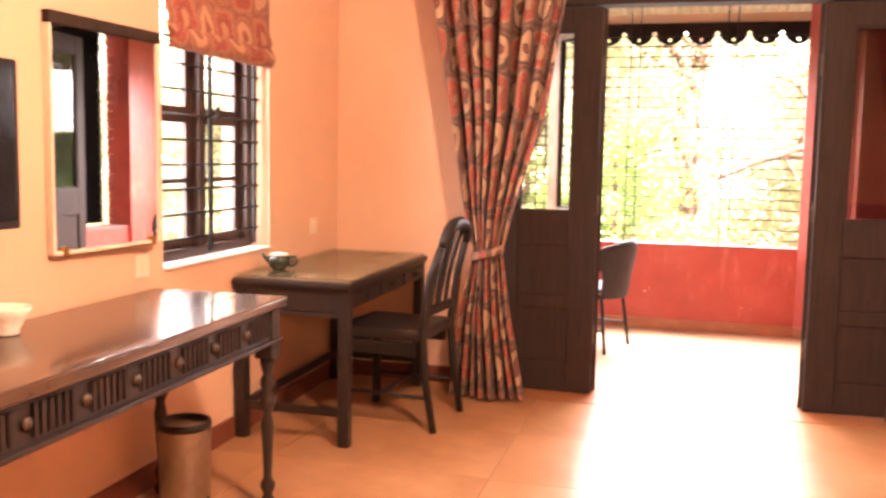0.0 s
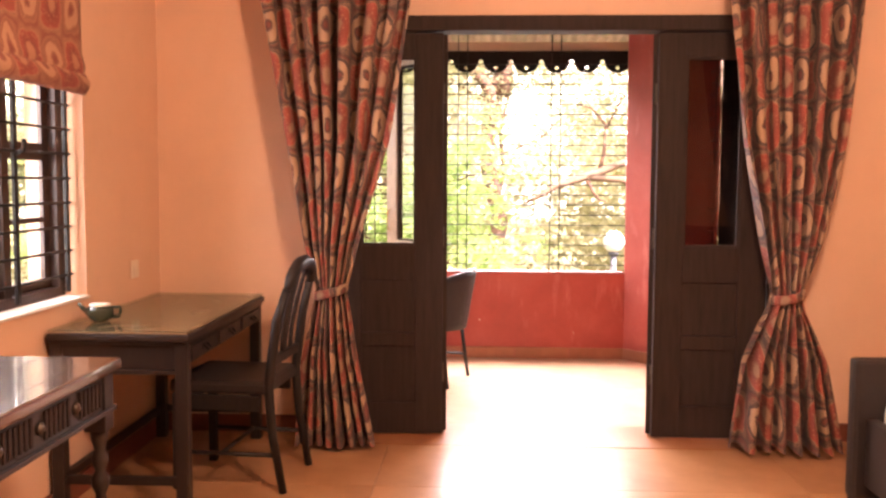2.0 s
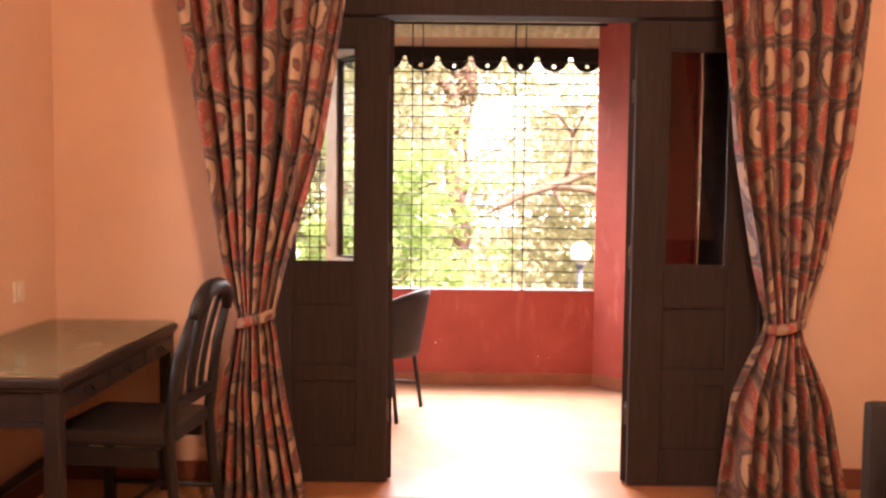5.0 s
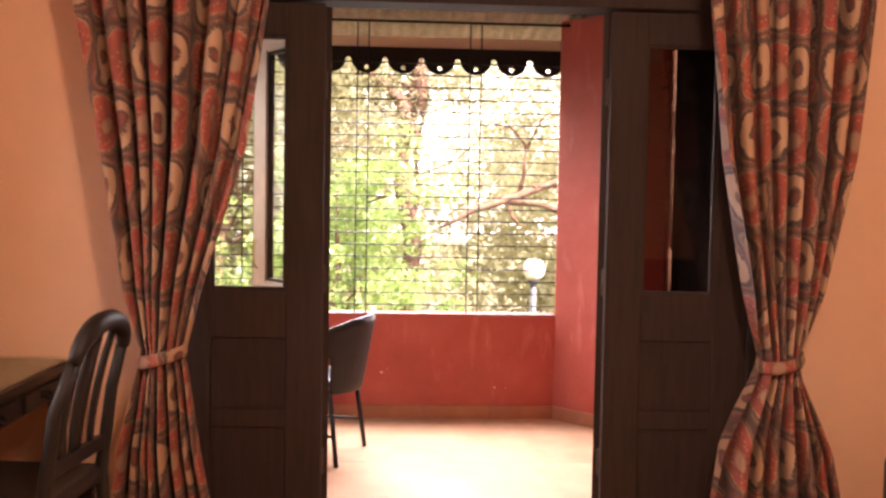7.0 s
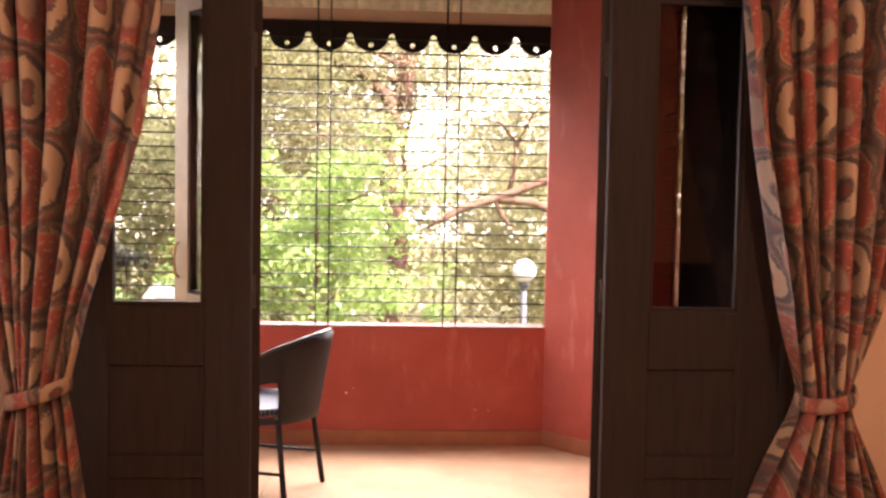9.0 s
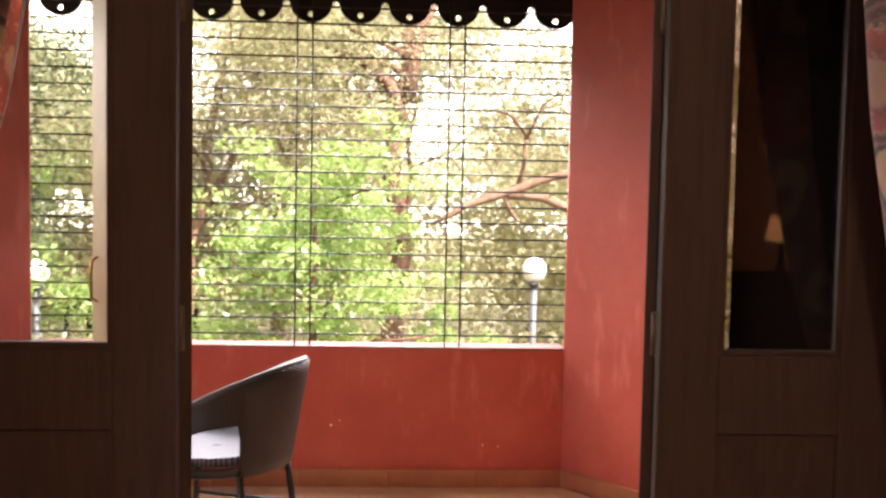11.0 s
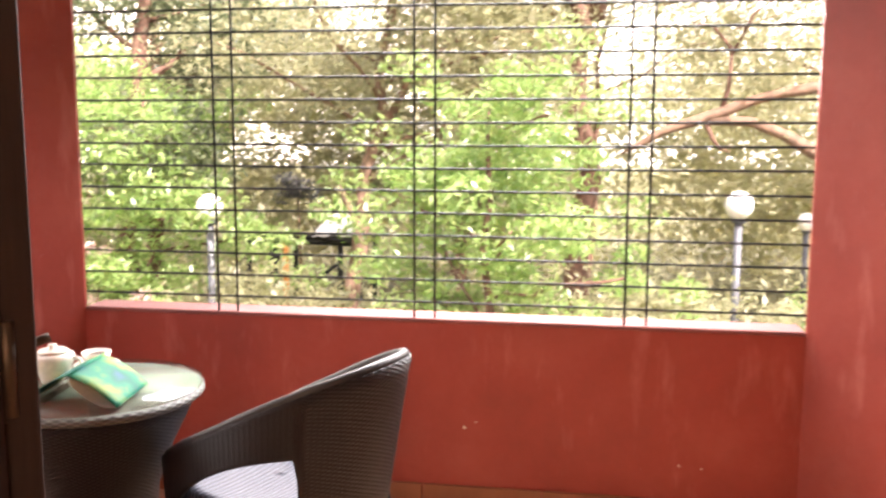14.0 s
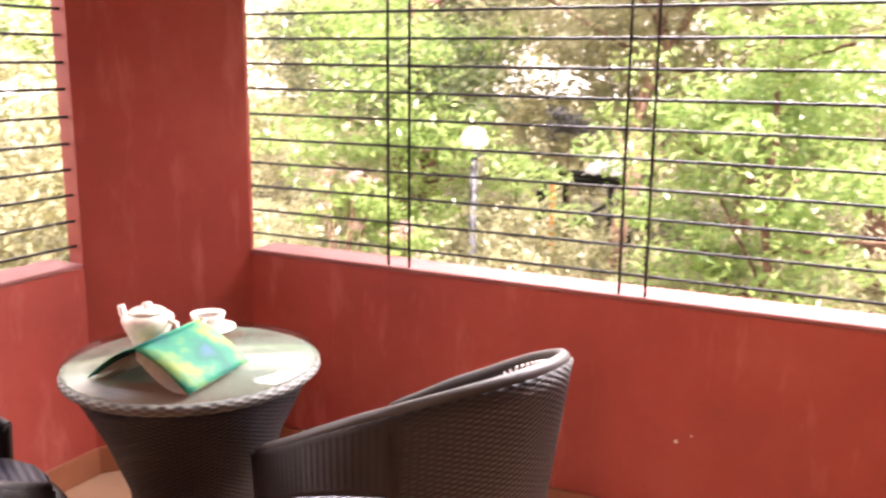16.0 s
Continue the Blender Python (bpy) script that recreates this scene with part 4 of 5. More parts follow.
# ---------------- balcony furniture ----------------
def tub_chair(m, label, shell_mat=None):
    """Woven tub chair that faces -x; origin on the floor under its middle."""
    c = thing("wicker_chair", (0, 0, 0), label, "chair", "balcony chairs")
    mat = shell_mat or WICKER
    R, SH, A = 0.25, 0.40, 2.40
    top = lambda a: 0.592 + 0.145 * math.cos(a) - 0.02 * max(0.0, abs(a) - 1.9)

    def plan(a, z):
        out = 1 + 0.30 * max(0.0, (z - 0.36) / 0.4) * (0.35 + 0.65 * max(0.0, math.cos(a)))
        return (R * math.cos(a) * out * (1.0 if math.cos(a) > 0 else 1.12), R * math.sin(a) * (0.6 + 0.4 * out), z)

    def low(a):
        q = (abs(a) - 0.80) / 1.38
        if q <= 0 or q >= 1:
            return 0.36
        return 0.36 + (0.185 * (1 - q ** 2.2)) * min(1.0, q / 0.04)

    def shell(i, j):
        a = -A + 2 * A * i / 120
        b = low(a)
        return plan(a, b + (top(a) - b) * j / 10)

    part("shell", thicken(grid(121, 11, shell, uvs=lambda i, j: (i / 120 * 1.4, j / 10 * 0.34)), -0.018), mat, c)
    part("rim", tube([plan(-A + 2 * A * i / 60, top(-A + 2 * A * i / 60)) for i in range(61)], 0.0125, 8), RIMLIGHT, c, "wrapped cane rim, coloured lighter for its highlight")
    weave = bmesh.new()
    for k in range(34):
        for lean in (-0.085, 0.085):
            a0 = -1.25 + 2.5 * k / 33
            strand = []
            for q in range(5):
                a = a0 + lean * (q / 2 - 1)
                x, y, z = plan(a, top(a) - 0.012 - 0.085 * q / 4)
                strand.append((x * 0.905, y * 0.905, z))
            tube(strand, 0.0032, 5, weave)
    part("open_weave", weave, PALECANE, c, "open pale cane lattice inside the back")
    seat = grid(20, 10, lambda i, j: (0.236 * j / 9 * math.cos(2 * math.pi * i / 20) * (1.08 if math.cos(2 * math.pi * i / 20) < 0 else 0.95), 0.236 * j / 9 * math.sin(2 * math.pi * i / 20), SH - 0.010 - 0.012 * (1 - (j / 9) ** 2) ), True,
                lambda i, j: (0.5 + 0.25 * j / 9 * math.cos(2 * math.pi * i / 20), 0.5 + 0.25 * j / 9 * math.sin(2 * math.pi * i / 20)))
    part("seat", thicken(seat, 0.03), CUSHION, c, "pale striped woven seat")
    part("seat_ring", tube([(0.243 * math.cos(2 * math.pi * k / 32) * (1.08 if math.cos(2 * math.pi * k / 32) < 0 else 0.95), 0.243 * math.sin(2 * math.pi * k / 32), SH - 0.03) for k in range(33)], 0.018, 8), mat, c)
    for sx, sy in ((-1, -1), (-1, 1), (1, -1), (1, 1)):
        part("leg", tube([(sx * 0.18, sy * 0.19, SH - 0.04), (sx * 0.205 + 0.02 * sx, sy * 0.215, 0.0)], 0.013, 8), IRON, c, "black tubular leg")
    for sy in (-1, 1):
        part("leg_brace", tube([(-0.2, sy * 0.205, 0.15), (0.2, sy * 0.205, 0.15)], 0.008, 6), IRON, c)
    c.matrix_basis = m
    return c


tub_chair(pose(-0.70, 1.31, ZB, 0, 0, -17), "dark woven cane tub chair with a pale striped seat")
tub_chair(pose(-1.45, 0.80, ZB, 0, 0, -117), "dark woven cane tub chair beside the round table")


def wicker_table(m):
    t = thing("round_table", (0, 0, 0), "round dark woven cane table with a glass top", "table")
    H = 0.62
    prof = [(0.20, 0.0), (0.20, 0.02), (0.165, 0.12), (0.14, 0.24), (0.15, 0.36), (0.195, 0.47), (0.245, 0.56), (0.262, 0.585)]
    part("base", lathe(prof, 40, uv=True), WICKER, t)
    part("rim", lathe([(0.25, 0.588), (0.274, 0.589), (0.282, 0.596), (0.281, 0.605), (0.27, 0.609), (0.25, 0.607)], 44, uv=True), WICKERL, t, "woven grey rim")
    part("woven_top", grid(40, 8, lambda i, j: (0.268 * j / 7 * math.cos(2 * math.pi * i / 40), 0.268 * j / 7 * math.sin(2 * math.pi * i / 40), 0.6092), True,
                           lambda i, j: (0.268 * j / 7 * math.cos(2 * math.pi * i / 40), 0.268 * j / 7 * math.sin(2 * math.pi * i / 40))), WEAVETOP, t, "grey woven cane top")
    g = part("glass_top", lathe([(0.0005, 0.6125), (0.276, 0.6125), (0.279, 0.6145), (0.276, 0.6185), (0.0005, 0.6185)], 44), TINT, t, "clear glass disc")
    g.visible_shadow = False
    t.matrix_basis = m @ Matrix.Diagonal((0.91, 0.91, 1.0275, 1))
    return t


TX, TY, TZ = -1.148, 1.238, 0.631
wicker_table(pose(TX, TY, ZB))
sugar = thing("sugar_pot", (0, 0, 0), "white china pot with lid on the glass table", "pot")
part("body", lathe([(0.026, 0), (0.032, 0.004), (0.037, 0.02), (0.050, 0.045), (0.058, 0.066), (0.056, 0.078), (0.046, 0.084)], 10), WHITEC, sugar)
part("lid", lathe([(0.046, 0.0845), (0.034, 0.093), (0.01, 0.097), (0.012, 0.106), (0.0005, 0.109)], 16), WHITEC, sugar)
part("spout", tube([(-0.045, 0, 0.055), (-0.065, 0, 0.075), (-0.07, 0, 0.095)], [0.012, 0.009, 0.008], 8), WHITEC, sugar)
part("handle", tube([(0.05, 0, 0.07), (0.075, 0, 0.065), (0.075, 0, 0.04), (0.052, 0, 0.03)], 0.006, 8), WHITEC, sugar)
sugar.matrix_basis = pose(-1.268, 1.24, TZ - 0.001, 0, 0, 10) @ Matrix.Scale(0.92, 4)
cup = thing("cup", (0, 0, 0), "small white cup on a saucer behind the book", "cup")
part("saucer", lathe([(0.025, 0), (0.04, 0.004), (0.06, 0.012), (0.058, 0.014), (0.03, 0.007), (0.0005, 0.006)], 24), WHITEC, cup)
part("bowl", lathe([(0.018, 0.007), (0.03, 0.016), (0.038, 0.045), (0.036, 0.045), (0.027, 0.02), (0.0005, 0.012)], 24), WHITEC, cup)
part("tea", lathe([(0.0335, 0.036), (0.0005, 0.0362)], 20), plain("dark_tea", (0.05, 0.02, 0.01), 0.1), cup)
part("handle", tube([(0.036, 0, 0.04), (0.055, 0, 0.038), (0.052, 0, 0.022), (0.032, 0, 0.02)], 0.004, 8), WHITEC, cup)
cup.matrix_basis = pose(-1.235, 1.385, TZ - 0.001, 0, 0, -60)

# open book lying face down, spine up
book = thing("book", (0, 0, 0), "open paperback with a green and blue cover lying face down", "book")
w, hh, L = 0.116, 0.072, 0.20


def cover(side, off):
    def f(i, j):
        u, v = i / 12, j / 6
        return (side * w * u * 0.97, (v - 0.5) * L, hh * (1 - u) ** 1.0 + 0.010 * math.sin(u * math.pi) + off + 0.004)
    return thicken(grid(13, 7, f), 0.0016)


for s in (-1, 1):
    part("cover", cover(s, 0.0), BOOKC, book)
    for k in range(4):
        def leafs(i, j, s=s, k=k):
            u, v = i / 10, j / 2
            return (s * w * u * (0.95 - 0.05 * k), (v - 0.5) * (L - 0.006), max(0.0012, (hh - 0.003 - 0.004 * k) * (1 - u) ** (1.15 + 0.25 * k) + (0.008 - 0.002 * k) * math.sin(u * math.pi)))
        part("page", grid(11, 3, leafs), PAPER, book)
part("spine", tube([(0, -L / 2, hh + 0.004), (0, L / 2, hh + 0.004)], 0.003, 8), BOOKC, book)
book.matrix_basis = pose(-1.125, 1.15, TZ - 0.001, 0, 0, 7)

# ---------------- garden ----------------
GZ = -3.2
setting(part("ground", box(-900, 900, -900, 1800, GZ - 1, GZ), GRASS), "dry garden ground under the trees", "ground")


HAZE = lamp_glow("bright_hazy_sky", (1.0, 0.945, 0.885), 0.42)
bm = grid(49, 2, lambda i, j: (-110 * math.sin(radians(-75 + 240 * i / 48)), 110 * math.cos(radians(-75 + 240 * i / 48)), GZ + 95 * j))
setting(part("backdrop", bm, HAZE), "bright hazy sky behind the trees", "sky")


def foliage(rnd, blobs, per, size, flat=0.55):
    """Small leaf blades scattered in clumps: blobs of (centre, radius)."""
    vs, fs = [], []
    for c, r in blobs:
        for _ in range(per):
            d = Vector((rnd.gauss(0, 1), rnd.gauss(0, 1), rnd.gauss(0, 1))).normalized() * r * rnd.uniform(0.25, 1.0) ** 0.6
            p = Vector(c) + Vector((d.x, d.y, d.z * flat))
            s = size * rnd.uniform(0.6, 1.5)
            a = Vector((rnd.gauss(0, 1), rnd.gauss(0, 1), rnd.gauss(0, 0.6) - 0.2)).normalized()
            b = a.cross(Vector((rnd.gauss(0, 0.5), rnd.gauss(0, 0.5), 1))).normalized()
            k = len(vs)
            vs += [p - a * s, p + b * s * 0.36 - a * s * 0.15, p + a * s, p - b * s * 0.36 - a * s * 0.15]
            fs.append((k, k + 1, k + 2, k + 3))
    return vs, fs


def raw(name, vs, fs, mat, parent, label=""):
    me = bpy.data.meshes.new(name)
    me.from_pydata([tuple(v) for v in vs], [], fs)
    me.materials.append(mat)
    ob = new(name, me)
    ob.parent = parent
    ob.matrix_parent_inverse = parent.matrix_basis.inverted()
    if label:
        tagged(ob, label)
    return ob


def limb(rnd, a, b, r0, r1, sag=0.12, n=7):
    a, b = Vector(a), Vector(b)
    pts = []
    for i in range(n):
        t = i / (n - 1)
        w = math.sin(t * math.pi) * sag * (b - a).length
        pts.append(a.lerp(b, t) + Vector((rnd.uniform(-1, 1), rnd.uniform(-1, 1), rnd.uniform(-0.3, 1))) * w * 0.5)
    return pts, [r0 + (r1 - r0) * i / (n - 1) for i in range(n)]


def tree(at, height, spread, trunk_r, mat, bark, seed, label, clumps=60, per=130, leaf=0.11, lean=(0, 0), first=0.35, blob=0.8):
    rnd = random.Random(seed)
    t = thing("tree", at, label, "tree", "garden trees")
    base = Vector(at)
    top = base + Vector((lean[0], lean[1], height))
    pts, rad = limb(rnd, base, top, trunk_r, trunk_r * 0.3, 0.05, 9)
    part("trunk", tube(pts, rad, 10), bark, t)
    blobs = []
    for i in range(9):
        f = first + (1 - first) * i / 9
        s = base.lerp(top, f)
        a = rnd.uniform(0, 2 * math.pi)
        e = s + Vector((math.cos(a), math.sin(a), rnd.uniform(0.1, 0.6))) * spread * rnd.uniform(0.6, 1.0)
        pts, rad = limb(rnd, s, e, trunk_r * 0.42 * (1.2 - f), 0.02)
        part("branch", tube(pts, rad, 6), bark, t)
        for p in pts[2:]:
            for _ in range(max(1, clumps // 45)):
                blobs.append((p + Vector((rnd.gauss(0, 0.5), rnd.gauss(0, 0.5), rnd.gauss(0.1, 0.4))), blob * rnd.uniform(0.6, 1.2)))
    raw("crown", *foliage(rnd, blobs, per, leaf), mat, t)
    return t


big = tree((-0.16, 16.0, GZ), 9.5, 4.4, 0.27, LEAF_A, BARK, 11, "tall garden tree with a brown trunk and olive leaves", 180, 150, 0.065, (0.28, 0.3), 0.66, 0.8)
part("branch", tube([(0.05, 16.2, 2.7), (-0.28, 16.2, 3.55), (-0.75, 16.1, 3.95), (-1.6, 16.0, 4.3), (-2.5, 16.0, 4.9)], [0.16, 0.13, 0.10, 0.08, 0.05], 8), BARK, big)
part("branch", tube([(0.1, 16.2, 3.2), (0.18, 16.2, 4.0), (0.36, 16.2, 4.8), (0.8, 16.2, 5.6)], [0.16, 0.14, 0.11, 0.07], 8), BARK, big)
slant = tree((-4.1, 14.0, GZ), 7.2, 3.6, 0.17, LEAF_A, BARKL, 12, "slanting garden tree with olive leaves", 180, 100, 0.065, (1.0, 0.2), 0.5, 0.9)
part("branch", tube([(-3.86, 14.05, -1.0), (-3.80, 14.0, -0.35), (-3.97, 13.95, 0.05), (-4.1, 13.9, 0.42)], [0.09, 0.07, 0.05, 0.02], 8), BARKL, slant)
part("branch", tube([(-3.62, 14.1, 0.7), (-3.2, 14.05, 1.5), (-2.8, 14.0, 2.25), (-2.1, 14.0, 2.7)], [0.09, 0.075, 0.055, 0.02], 8), BARKL, slant)
tree((-8.5, 15.0, GZ), 8.0, 4.0, 0.3, LEAF_C, BARK, 13, "dense dark green garden tree", 180, 130, 0.08, (0.4, 0.4), 0.4, 1.0)
tree((6.5, 18.0, GZ), 9.0, 4.2, 0.3, LEAF_A, BARK, 14, "garden tree with olive leaves", 135, 150, 0.065, (-0.3, 0.3), 0.5, 0.8)
tree((-1.2, 10.2, GZ), 4.7, 1.75, 0.08, LEAF_B, BARK, 15, "young tree with fresh green leaves", 135, 120, 0.06, (0.0, 0.2), 0.35, 0.45)
tree((-6.65, 12.6, GZ), 5.0, 1.7, 0.09, LEAF_B, BARK, 16, "young tree with fresh green leaves", 135, 120, 0.062, (-0.2, 0.0), 0.35, 0.5)
tree((0.0, 20.5, GZ), 9.5, 5.2, 0.10, LEAF_A, BARK, 21, "tall thin garden tree with sparse olive leaves", 180, 100, 0.075, (0.4, 0.2), 0.5, 0.9)
tree((-3.2, 21.0, GZ), 10.0, 4.8, 0.22, LEAF_A, BARK, 22, "tall thin garden tree with sparse olive leaves", 180, 110, 0.08, (0.5, 0.2), 0.5, 0.9)
tree((-10.5, 20.0, GZ), 9.5, 4.8, 0.25, LEAF_HAZE, BARK, 23, "tall pale garden tree behind the dark one", 225, 120, 0.09, (0.3, 0.2), 0.4, 1.1)
tree((-13.0, 12.0, GZ), 8.0, 4.0, 0.3, LEAF_B, BARK, 17, "leafy garden tree at the side", 90, 190, 0.075, (0.3, 0.3), 0.4, 0.9)
tree((-14.0, 4.0, GZ), 8.0, 4.0, 0.3, LEAF_A, BARK, 18, "leafy garden tree at the side", 90, 190, 0.075, (0.3, 0.3), 0.4, 0.9)
tree((9.0, 6.0, GZ), 8.0, 4.0, 0.3, LEAF_A, BARK, 19, "leafy garden tree at the side", 90, 190, 0.075, (0.3, 0.3), 0.4, 0.9)

# a thin sapling with a withered grey top
rnd = random.Random(41)
dry = thing("sapling", (-5.5, 16.0, GZ), "thin sapling with a withered grey top", "tree")
part("trunk", tube([(-5.5, 16, GZ), (-5.45, 16, -1.5), (-5.5, 16, 0.3)], [0.035, 0.03, 0.012], 6), BARK, dry)
raw("crown", *foliage(rnd, [((-5.52 + rnd.gauss(0, 0.2), 16 + rnd.gauss(0, 0.15), 0.1 + rnd.gauss(0, 0.14)), 0.24) for _ in range(9)], 90, 0.05), LEAF_G, dry)


def flowering_shrub(x, y, ztop, spread, seed, label):
    rnd = random.Random(seed)
    f = thing("flowering_shrub", (x, y, GZ), label, "shrub", "flowering shrubs")
    tips = [(x + rnd.gauss(0, spread), y + rnd.gauss(0, spread * 0.6), ztop + rnd.gauss(0, spread * 0.7)) for _ in range(9)]
    for q in tips:
        part("stem", tube([(x, y, GZ), ((x + q[0]) / 2, (y + q[1]) / 2, (GZ + q[2]) / 2 + 0.2), q], [0.03, 0.02, 0.008], 5), BARK, f)
    raw("leaves", *foliage(rnd, [((q[0] + rnd.gauss(0, 0.15), q[1] + 0.1, q[2] - 0.2), 0.35) for q in tips], 70, 0.06), LEAF_B, f)
    raw("blossoms", *foliage(rnd, [(q, 0.13) for q in tips], 26, 0.045), LEAF_P, f, "pale pink blossoms")


flowering_shrub(-7.15, 10.9, -0.75, 0.32, 51, "shrub with pale pink blossoms in the garden")
flowering_shrub(-6.0, 10.6, -1.15, 0.22, 52, "shrub with pale pink blossoms in the garden")
flowering_shrub(3.1, 11.2, -1.25, 0.25, 53, "shrub with pale pink blossoms in the garden")
gp = thing("garden_post", (-5.62, 15.6, GZ), "thin orange painted post in the garden", "post")
part("shaft", tube([(-5.62, 15.6, GZ), (-5.62, 15.6, -0.86)], 0.055, 10), ORANGE, gp)
part("cap", lathe([(0.075, 0), (0.08, 0.03), (0.03, 0.08), (0.0005, 0.09)], 12, (-5.62, 15.6, -0.86)), ORANGE, gp)

# the pale bare tree whose limb reaches across
rnd = random.Random(5)
old = thing("tree", (5.4, 13.0, GZ), "old pale-barked tree with a bent bare limb", "tree", "garden trees")
part("trunk", tube([(5.4, 13, GZ), (5.0, 13, -0.5), (4.0, 13, 1.2), (4.6, 13.1, 3.5), (5.0, 13.2, 7.0)], [0.4, 0.34, 0.3, 0.22, 0.1], 12), BARKL, old)
part("branch", tube([(4.0, 13, 1.55), (3.2, 13, 1.85), (2.73, 13, 1.78), (2.3, 13, 1.66), (1.95, 13, 1.52), (1.6, 13, 1.40), (1.1, 13, 1.24), (0.8, 13, 1.06), (0.5, 13, 0.90)], [0.13, 0.10, 0.075, 0.075, 0.085, 0.08, 0.07, 0.05, 0.02], 10), BARKL, old)
part("branch", tube([(4.1, 13, 0.7), (3.2, 13, 0.95), (2.76, 13, 1.2), (2.32, 13, 1.37), (1.75, 13, 1.39)], [0.14, 0.11, 0.085, 0.075, 0.07], 10), BARKL, old)
part("twig", tube([(1.68, 13, 1.37), (1.80, 13, 1.12), (1.9, 13, 0.98), (2.05, 13, 0.93)], [0.045, 0.035, 0.02, 0.01], 6), BARK, old)
part("twig", tube([(1.9, 13, 1.5), (1.99, 13, 1.85), (2.02, 13, 2.4), (1.75, 13, 2.72), (1.4, 13, 2.8)], [0.045, 0.035, 0.03, 0.02, 0.01], 6), BARK, old)
part("twig", tube([(2.01, 13, 2.3), (2.3, 13, 2.9), (2.7, 13, 3.2)], [0.03, 0.02, 0.01], 6), BARK, old)
raw("crown", *foliage(rnd, [((3.4 + rnd.gauss(0, 2.0), 13 + rnd.gauss(0, 1), 3.9 + rnd.gauss(0, 1.2)), 0.75) for _ in range(75)] + [((rnd.uniform(0.4, 3.6), 13.4, rnd.uniform(1.7, 4.6)), 0.6) for _ in range(90)], 70, 0.055), LEAF_A, old)


def hedge(name, y0, y1, x0, x1, zlo, zhi, mat, seed, n, per, leaf, label, blob=0.7, pile=1.3):
    rnd = random.Random(seed)
    h = thing(name, ((x0 + x1) / 2, (y0 + y1) / 2, GZ), label, "bushes", kind="stuff")
    blobs = [((rnd.uniform(x0, x1), rnd.uniform(y0, y1), zlo + (zhi - zlo) * rnd.random() ** pile), blob * rnd.uniform(0.5, 1.3)) for _ in range(n)]
    raw("leaves", *foliage(rnd, blobs, per, leaf, 0.8), mat, h)


hedge("shrubs", 9.0, 12.0, -11, 8, GZ + 0.3, -1.0, LEAF_A, 31, 240, 200, 0.06, "low olive garden shrubs below the balcony")
hedge("shrubs", 13.5, 15.5, -15, 12, GZ + 0.3, -1.45, LEAF_HAZE, 32, 220, 190, 0.075, "pale olive garden shrubs", 0.8)
# far banks use the leaf colour paled to look hazy
hedge("shrubs", 21.0, 26.0, -26, 22, GZ + 0.5, 2.9, LEAF_HAZE, 33, 520, 160, 0.12, "far bank of foliage, coloured pale for sunlit haze", 1.4, 0.9)
hedge("shrubs", 22.0, 25.0, -13, -4.5, -1.0, 3.4, LEAF_HAZE, 38, 110, 150, 0.11, "foliage behind the shelter, coloured pale for sunlit haze", 1.1, 0.9)
hedge("shrubs", 27.0, 32.0, -36, 30, GZ + 0.5, 4.6, LEAF_HAZE, 34, 420, 130, 0.17, "far pale bank of foliage", 2.0, 0.8)
hedge("shrubs", -8.0, 4.0, -10, -8, GZ + 0.3, 0.6, LEAF_B, 36, 110, 110, 0.07, "olive foliage outside the side window", 0.9)
hedge("shrubs", 5.0, 10.0, -11, -9, GZ + 0.3, 1.6, LEAF_HAZE, 37, 150, 110, 0.08, "pale foliage beside the balcony", 0.7)
hedge("shrubs", 2.0, 9.0, -16, -12, GZ + 0.3, 5.0, LEAF_A, 35, 240, 110, 0.11, "side bank of olive foliage", 0.9)


def garden_lamp(x, y, z, r, label):
    g = thing("garden_lamp", (x, y, GZ), label, "lamp", "garden lamps")
    part("post", tube([(x, y, GZ), (x, y, z - r - 0.02)], 0.06, 10), POLE, g)
    part("collar", lathe([(0.06, 0), (0.10, 0.02), (0.10, 0.06), (0.07, 0.08)], 16, (x, y, z - r - 0.06)), POLE, g)
    part("globe", lathe([(max(0.0005, r * math.sin(math.pi * k / 14)), -r * math.cos(math.pi * k / 14)) for k in range(15)], 22, (x, y, z)), GLOBE, g, "white opal globe")


garden_lamp(2.13, 12.45, 0.20, 0.20, "garden lamp with a white globe on a grey post")
garden_lamp(-5.5, 11.9, 0.09, 0.20, "garden lamp with a white globe on a grey post")
garden_lamp(4.75, 20.0, -0.74, 0.20, "garden lamp with a white globe on a grey post")

# open shelter far off between the trees
sh = thing("garden_shelter", (-5.4, 17.6, GZ), "dark flat-roofed garden shelter on thin posts", "shelter")
part("roof", tube([(-7.1, 17.0, -1.0), (-6.3, 17.0, -0.93), (-5.4, 17.0, -0.96), (-4.5, 17.0, -1.06)], 0.07, 8), IRON, sh, "dark curved front beam")
part("roof_frame", box(-7.0, -4.5, 17.1, 18.5, -1.14, -1.06, 0.02), IRON, sh)
bm = grid(9, 5, lambda i, j: (-5.5 + i * 0.12, 16.90 + j * 0.3, -0.94 + 0.085 * j + 0.05 * math.sin(i / 8 * math.pi) + 0.03 * math.sin(i * 2.1 + j)))
part("roof_sheet", thicken(bm, 0.02), LINEN, sh, "pale crumpled sheet on the roof")
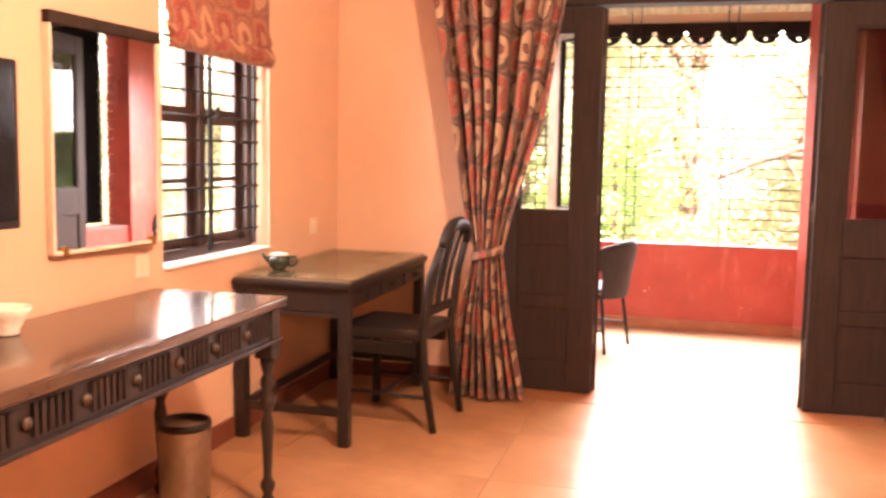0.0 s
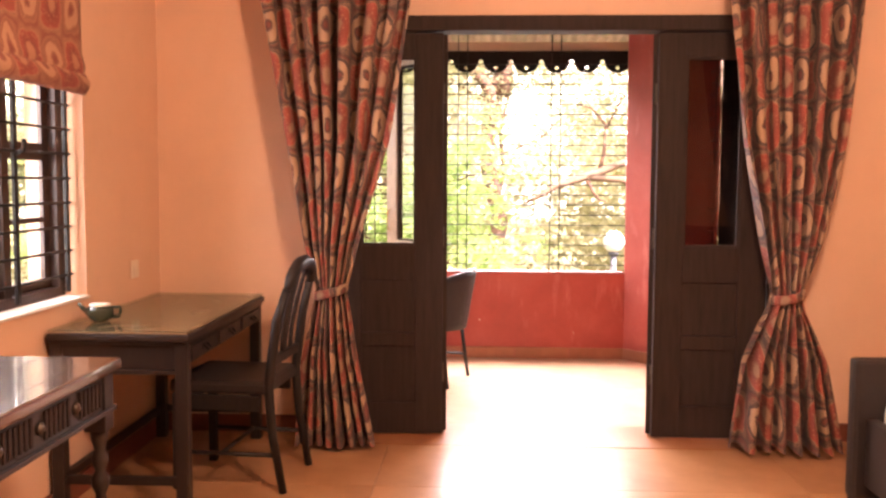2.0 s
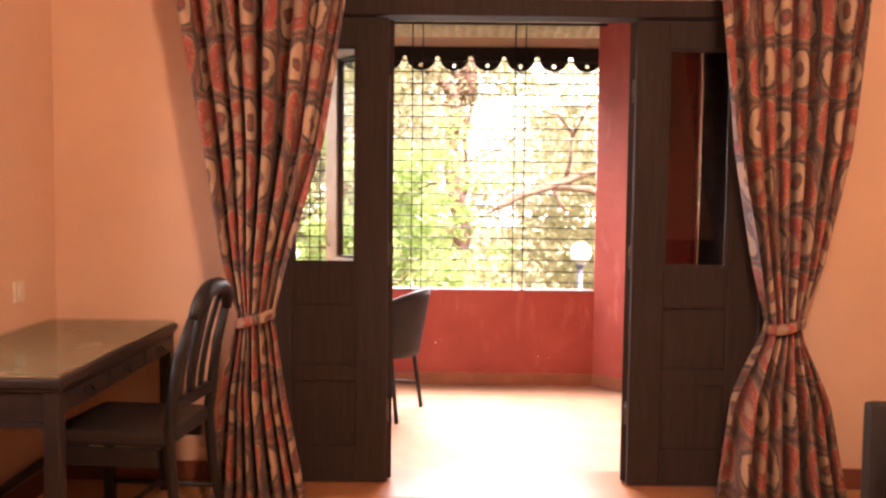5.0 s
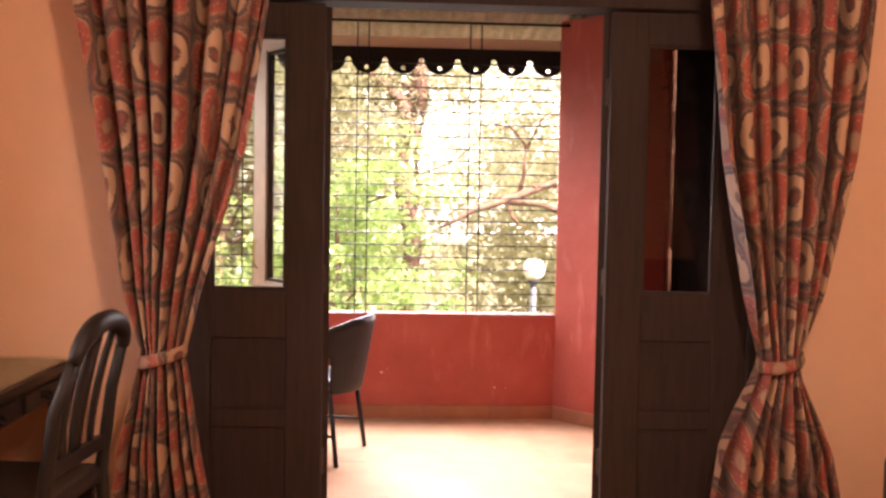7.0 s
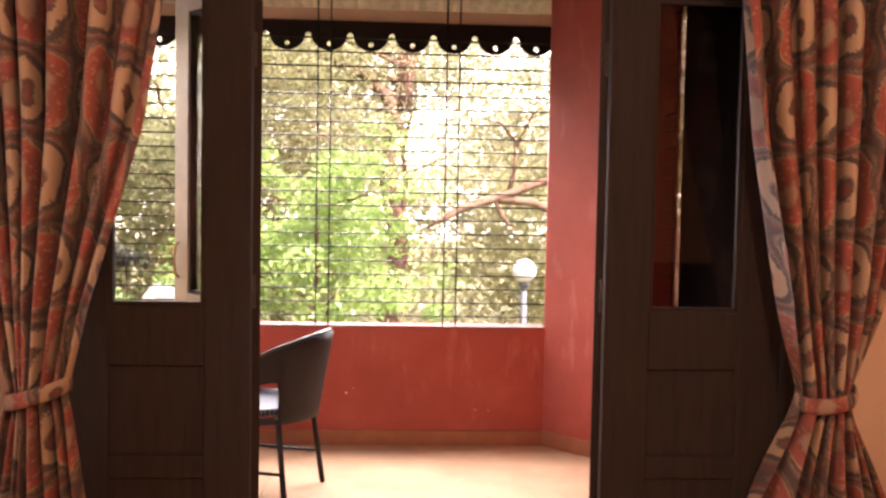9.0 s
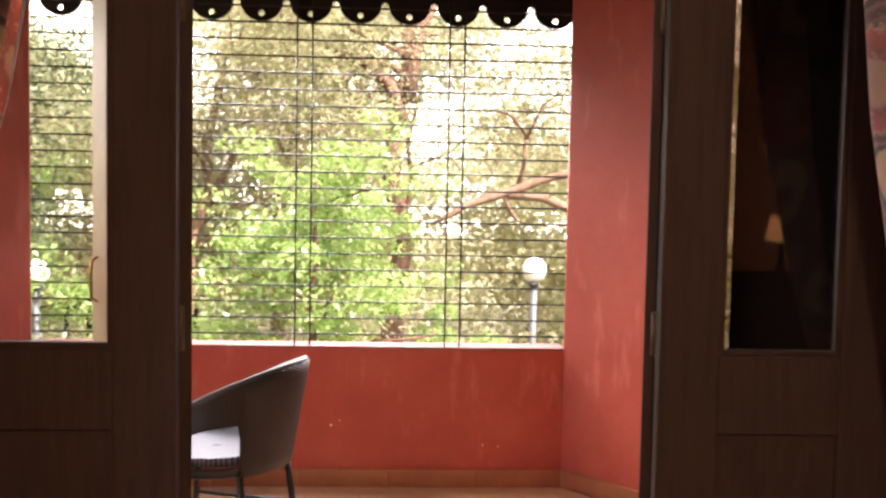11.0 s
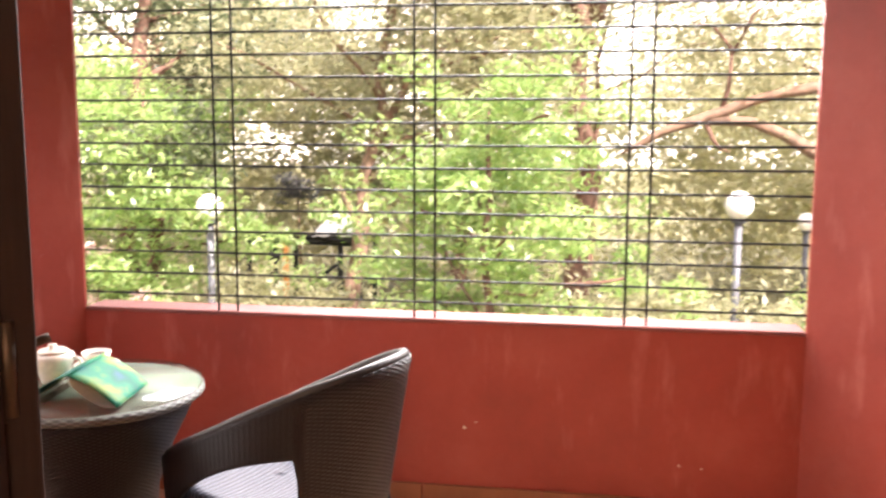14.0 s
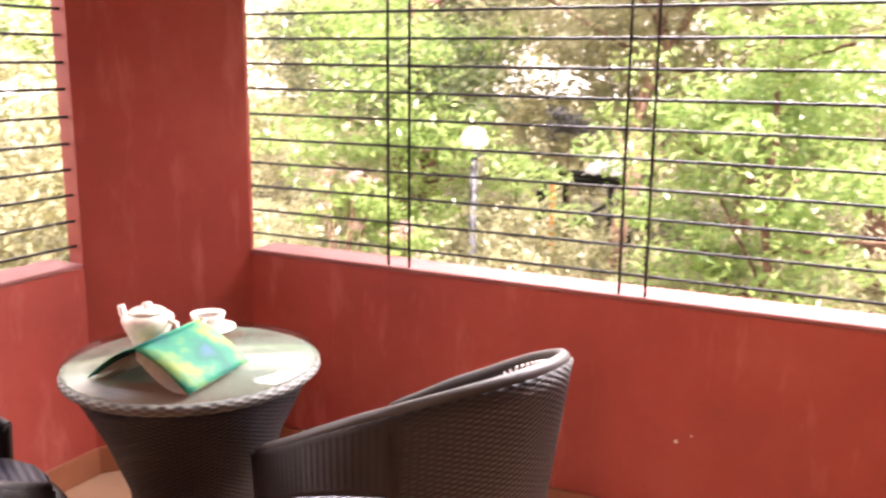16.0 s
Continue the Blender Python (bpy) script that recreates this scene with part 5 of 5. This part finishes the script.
for x in (-6.9, -6.35, -4.95, -4.55):
    for y in (17.05, 18.4):
        part("post", box(x - 0.045, x + 0.045, y - 0.045, y + 0.045, GZ, -1.06), IRON, sh)
part("brace", tube([(-5.0, 17.0, -1.5), (-5.6, 17.0, -1.95)], 0.04, 6), IRON, sh)
part("bracket", lathe([(0.05, 0), (0.13, 0.06), (0.13, 0.16), (0.05, 0.22)], 10, (-6.35, 16.98, -1.5)), IRON, sh)

# ---------------- floor pieces ----------------
floor = setting(part("floor", box(XL, XR, YB, 0.2, -0.15, -0.006), GROUT), "polished orange stone tile floor", "floor")


def tiles(parent, x0, x1, y0, y1, w, d, mat, z0, z1, ox=0.0, name="tile"):
    cache = {}
    j, y = 0, y1
    while y > y0 + 0.01:
        ya = max(y0, y - d)
        x = x0 - (ox % w if ox else 0)
        while x < x1 - 0.01:
            a, b = max(x, x0), min(x + w, x1)
            key = (round(b - a, 4), round(y - ya, 4))
            if b - a > 0.02:
                if key not in cache:
                    cache[key] = part(name, box(0.0012, b - a - 0.0012, 0.0012, y - ya - 0.0012, z0, z1, 0.0012), mat, parent).data

                    ob = [o for o in parent.children if o.data == cache[key]][0]
                else:
                    ob = new(name, cache[key])
                    ob.parent = parent
                    ob.matrix_parent_inverse = parent.matrix_basis.inverted()
                ob.matrix_basis = pose(a, ya, 0)
            x += w
        y -= d
        j += 1


tiles(floor, XL, XR, YB, -0.20, 0.92, 0.62, FLOOR, -0.03, 0.0, 0.63)
tiles(floor, XL, -1.16, -0.20, -0.0, 1.2, 0.2, FLOOR, -0.03, 0.0)
tiles(floor, 1.16, XR, -0.20, -0.0, 1.2, 0.2, FLOOR, -0.03, 0.0)
thr = setting(part("threshold", box(-1.16, 1.16, -0.197, 0.2, -0.05, 0.002, 0.002), SILLSTONE), "rust coloured stone threshold", "threshold")
floor_b = setting(part("floor_balcony", box(-2.16, 1.25, 0.2, YP + 0.06, -0.3, ZB - 0.006), GROUT), "sandy stone tile floor of the balcony", "floor")
tiles(floor_b, -1.975, 1.0, 0.2, YP, 1.6, 0.95, FLOORB, ZB - 0.02, ZB, 0.3)
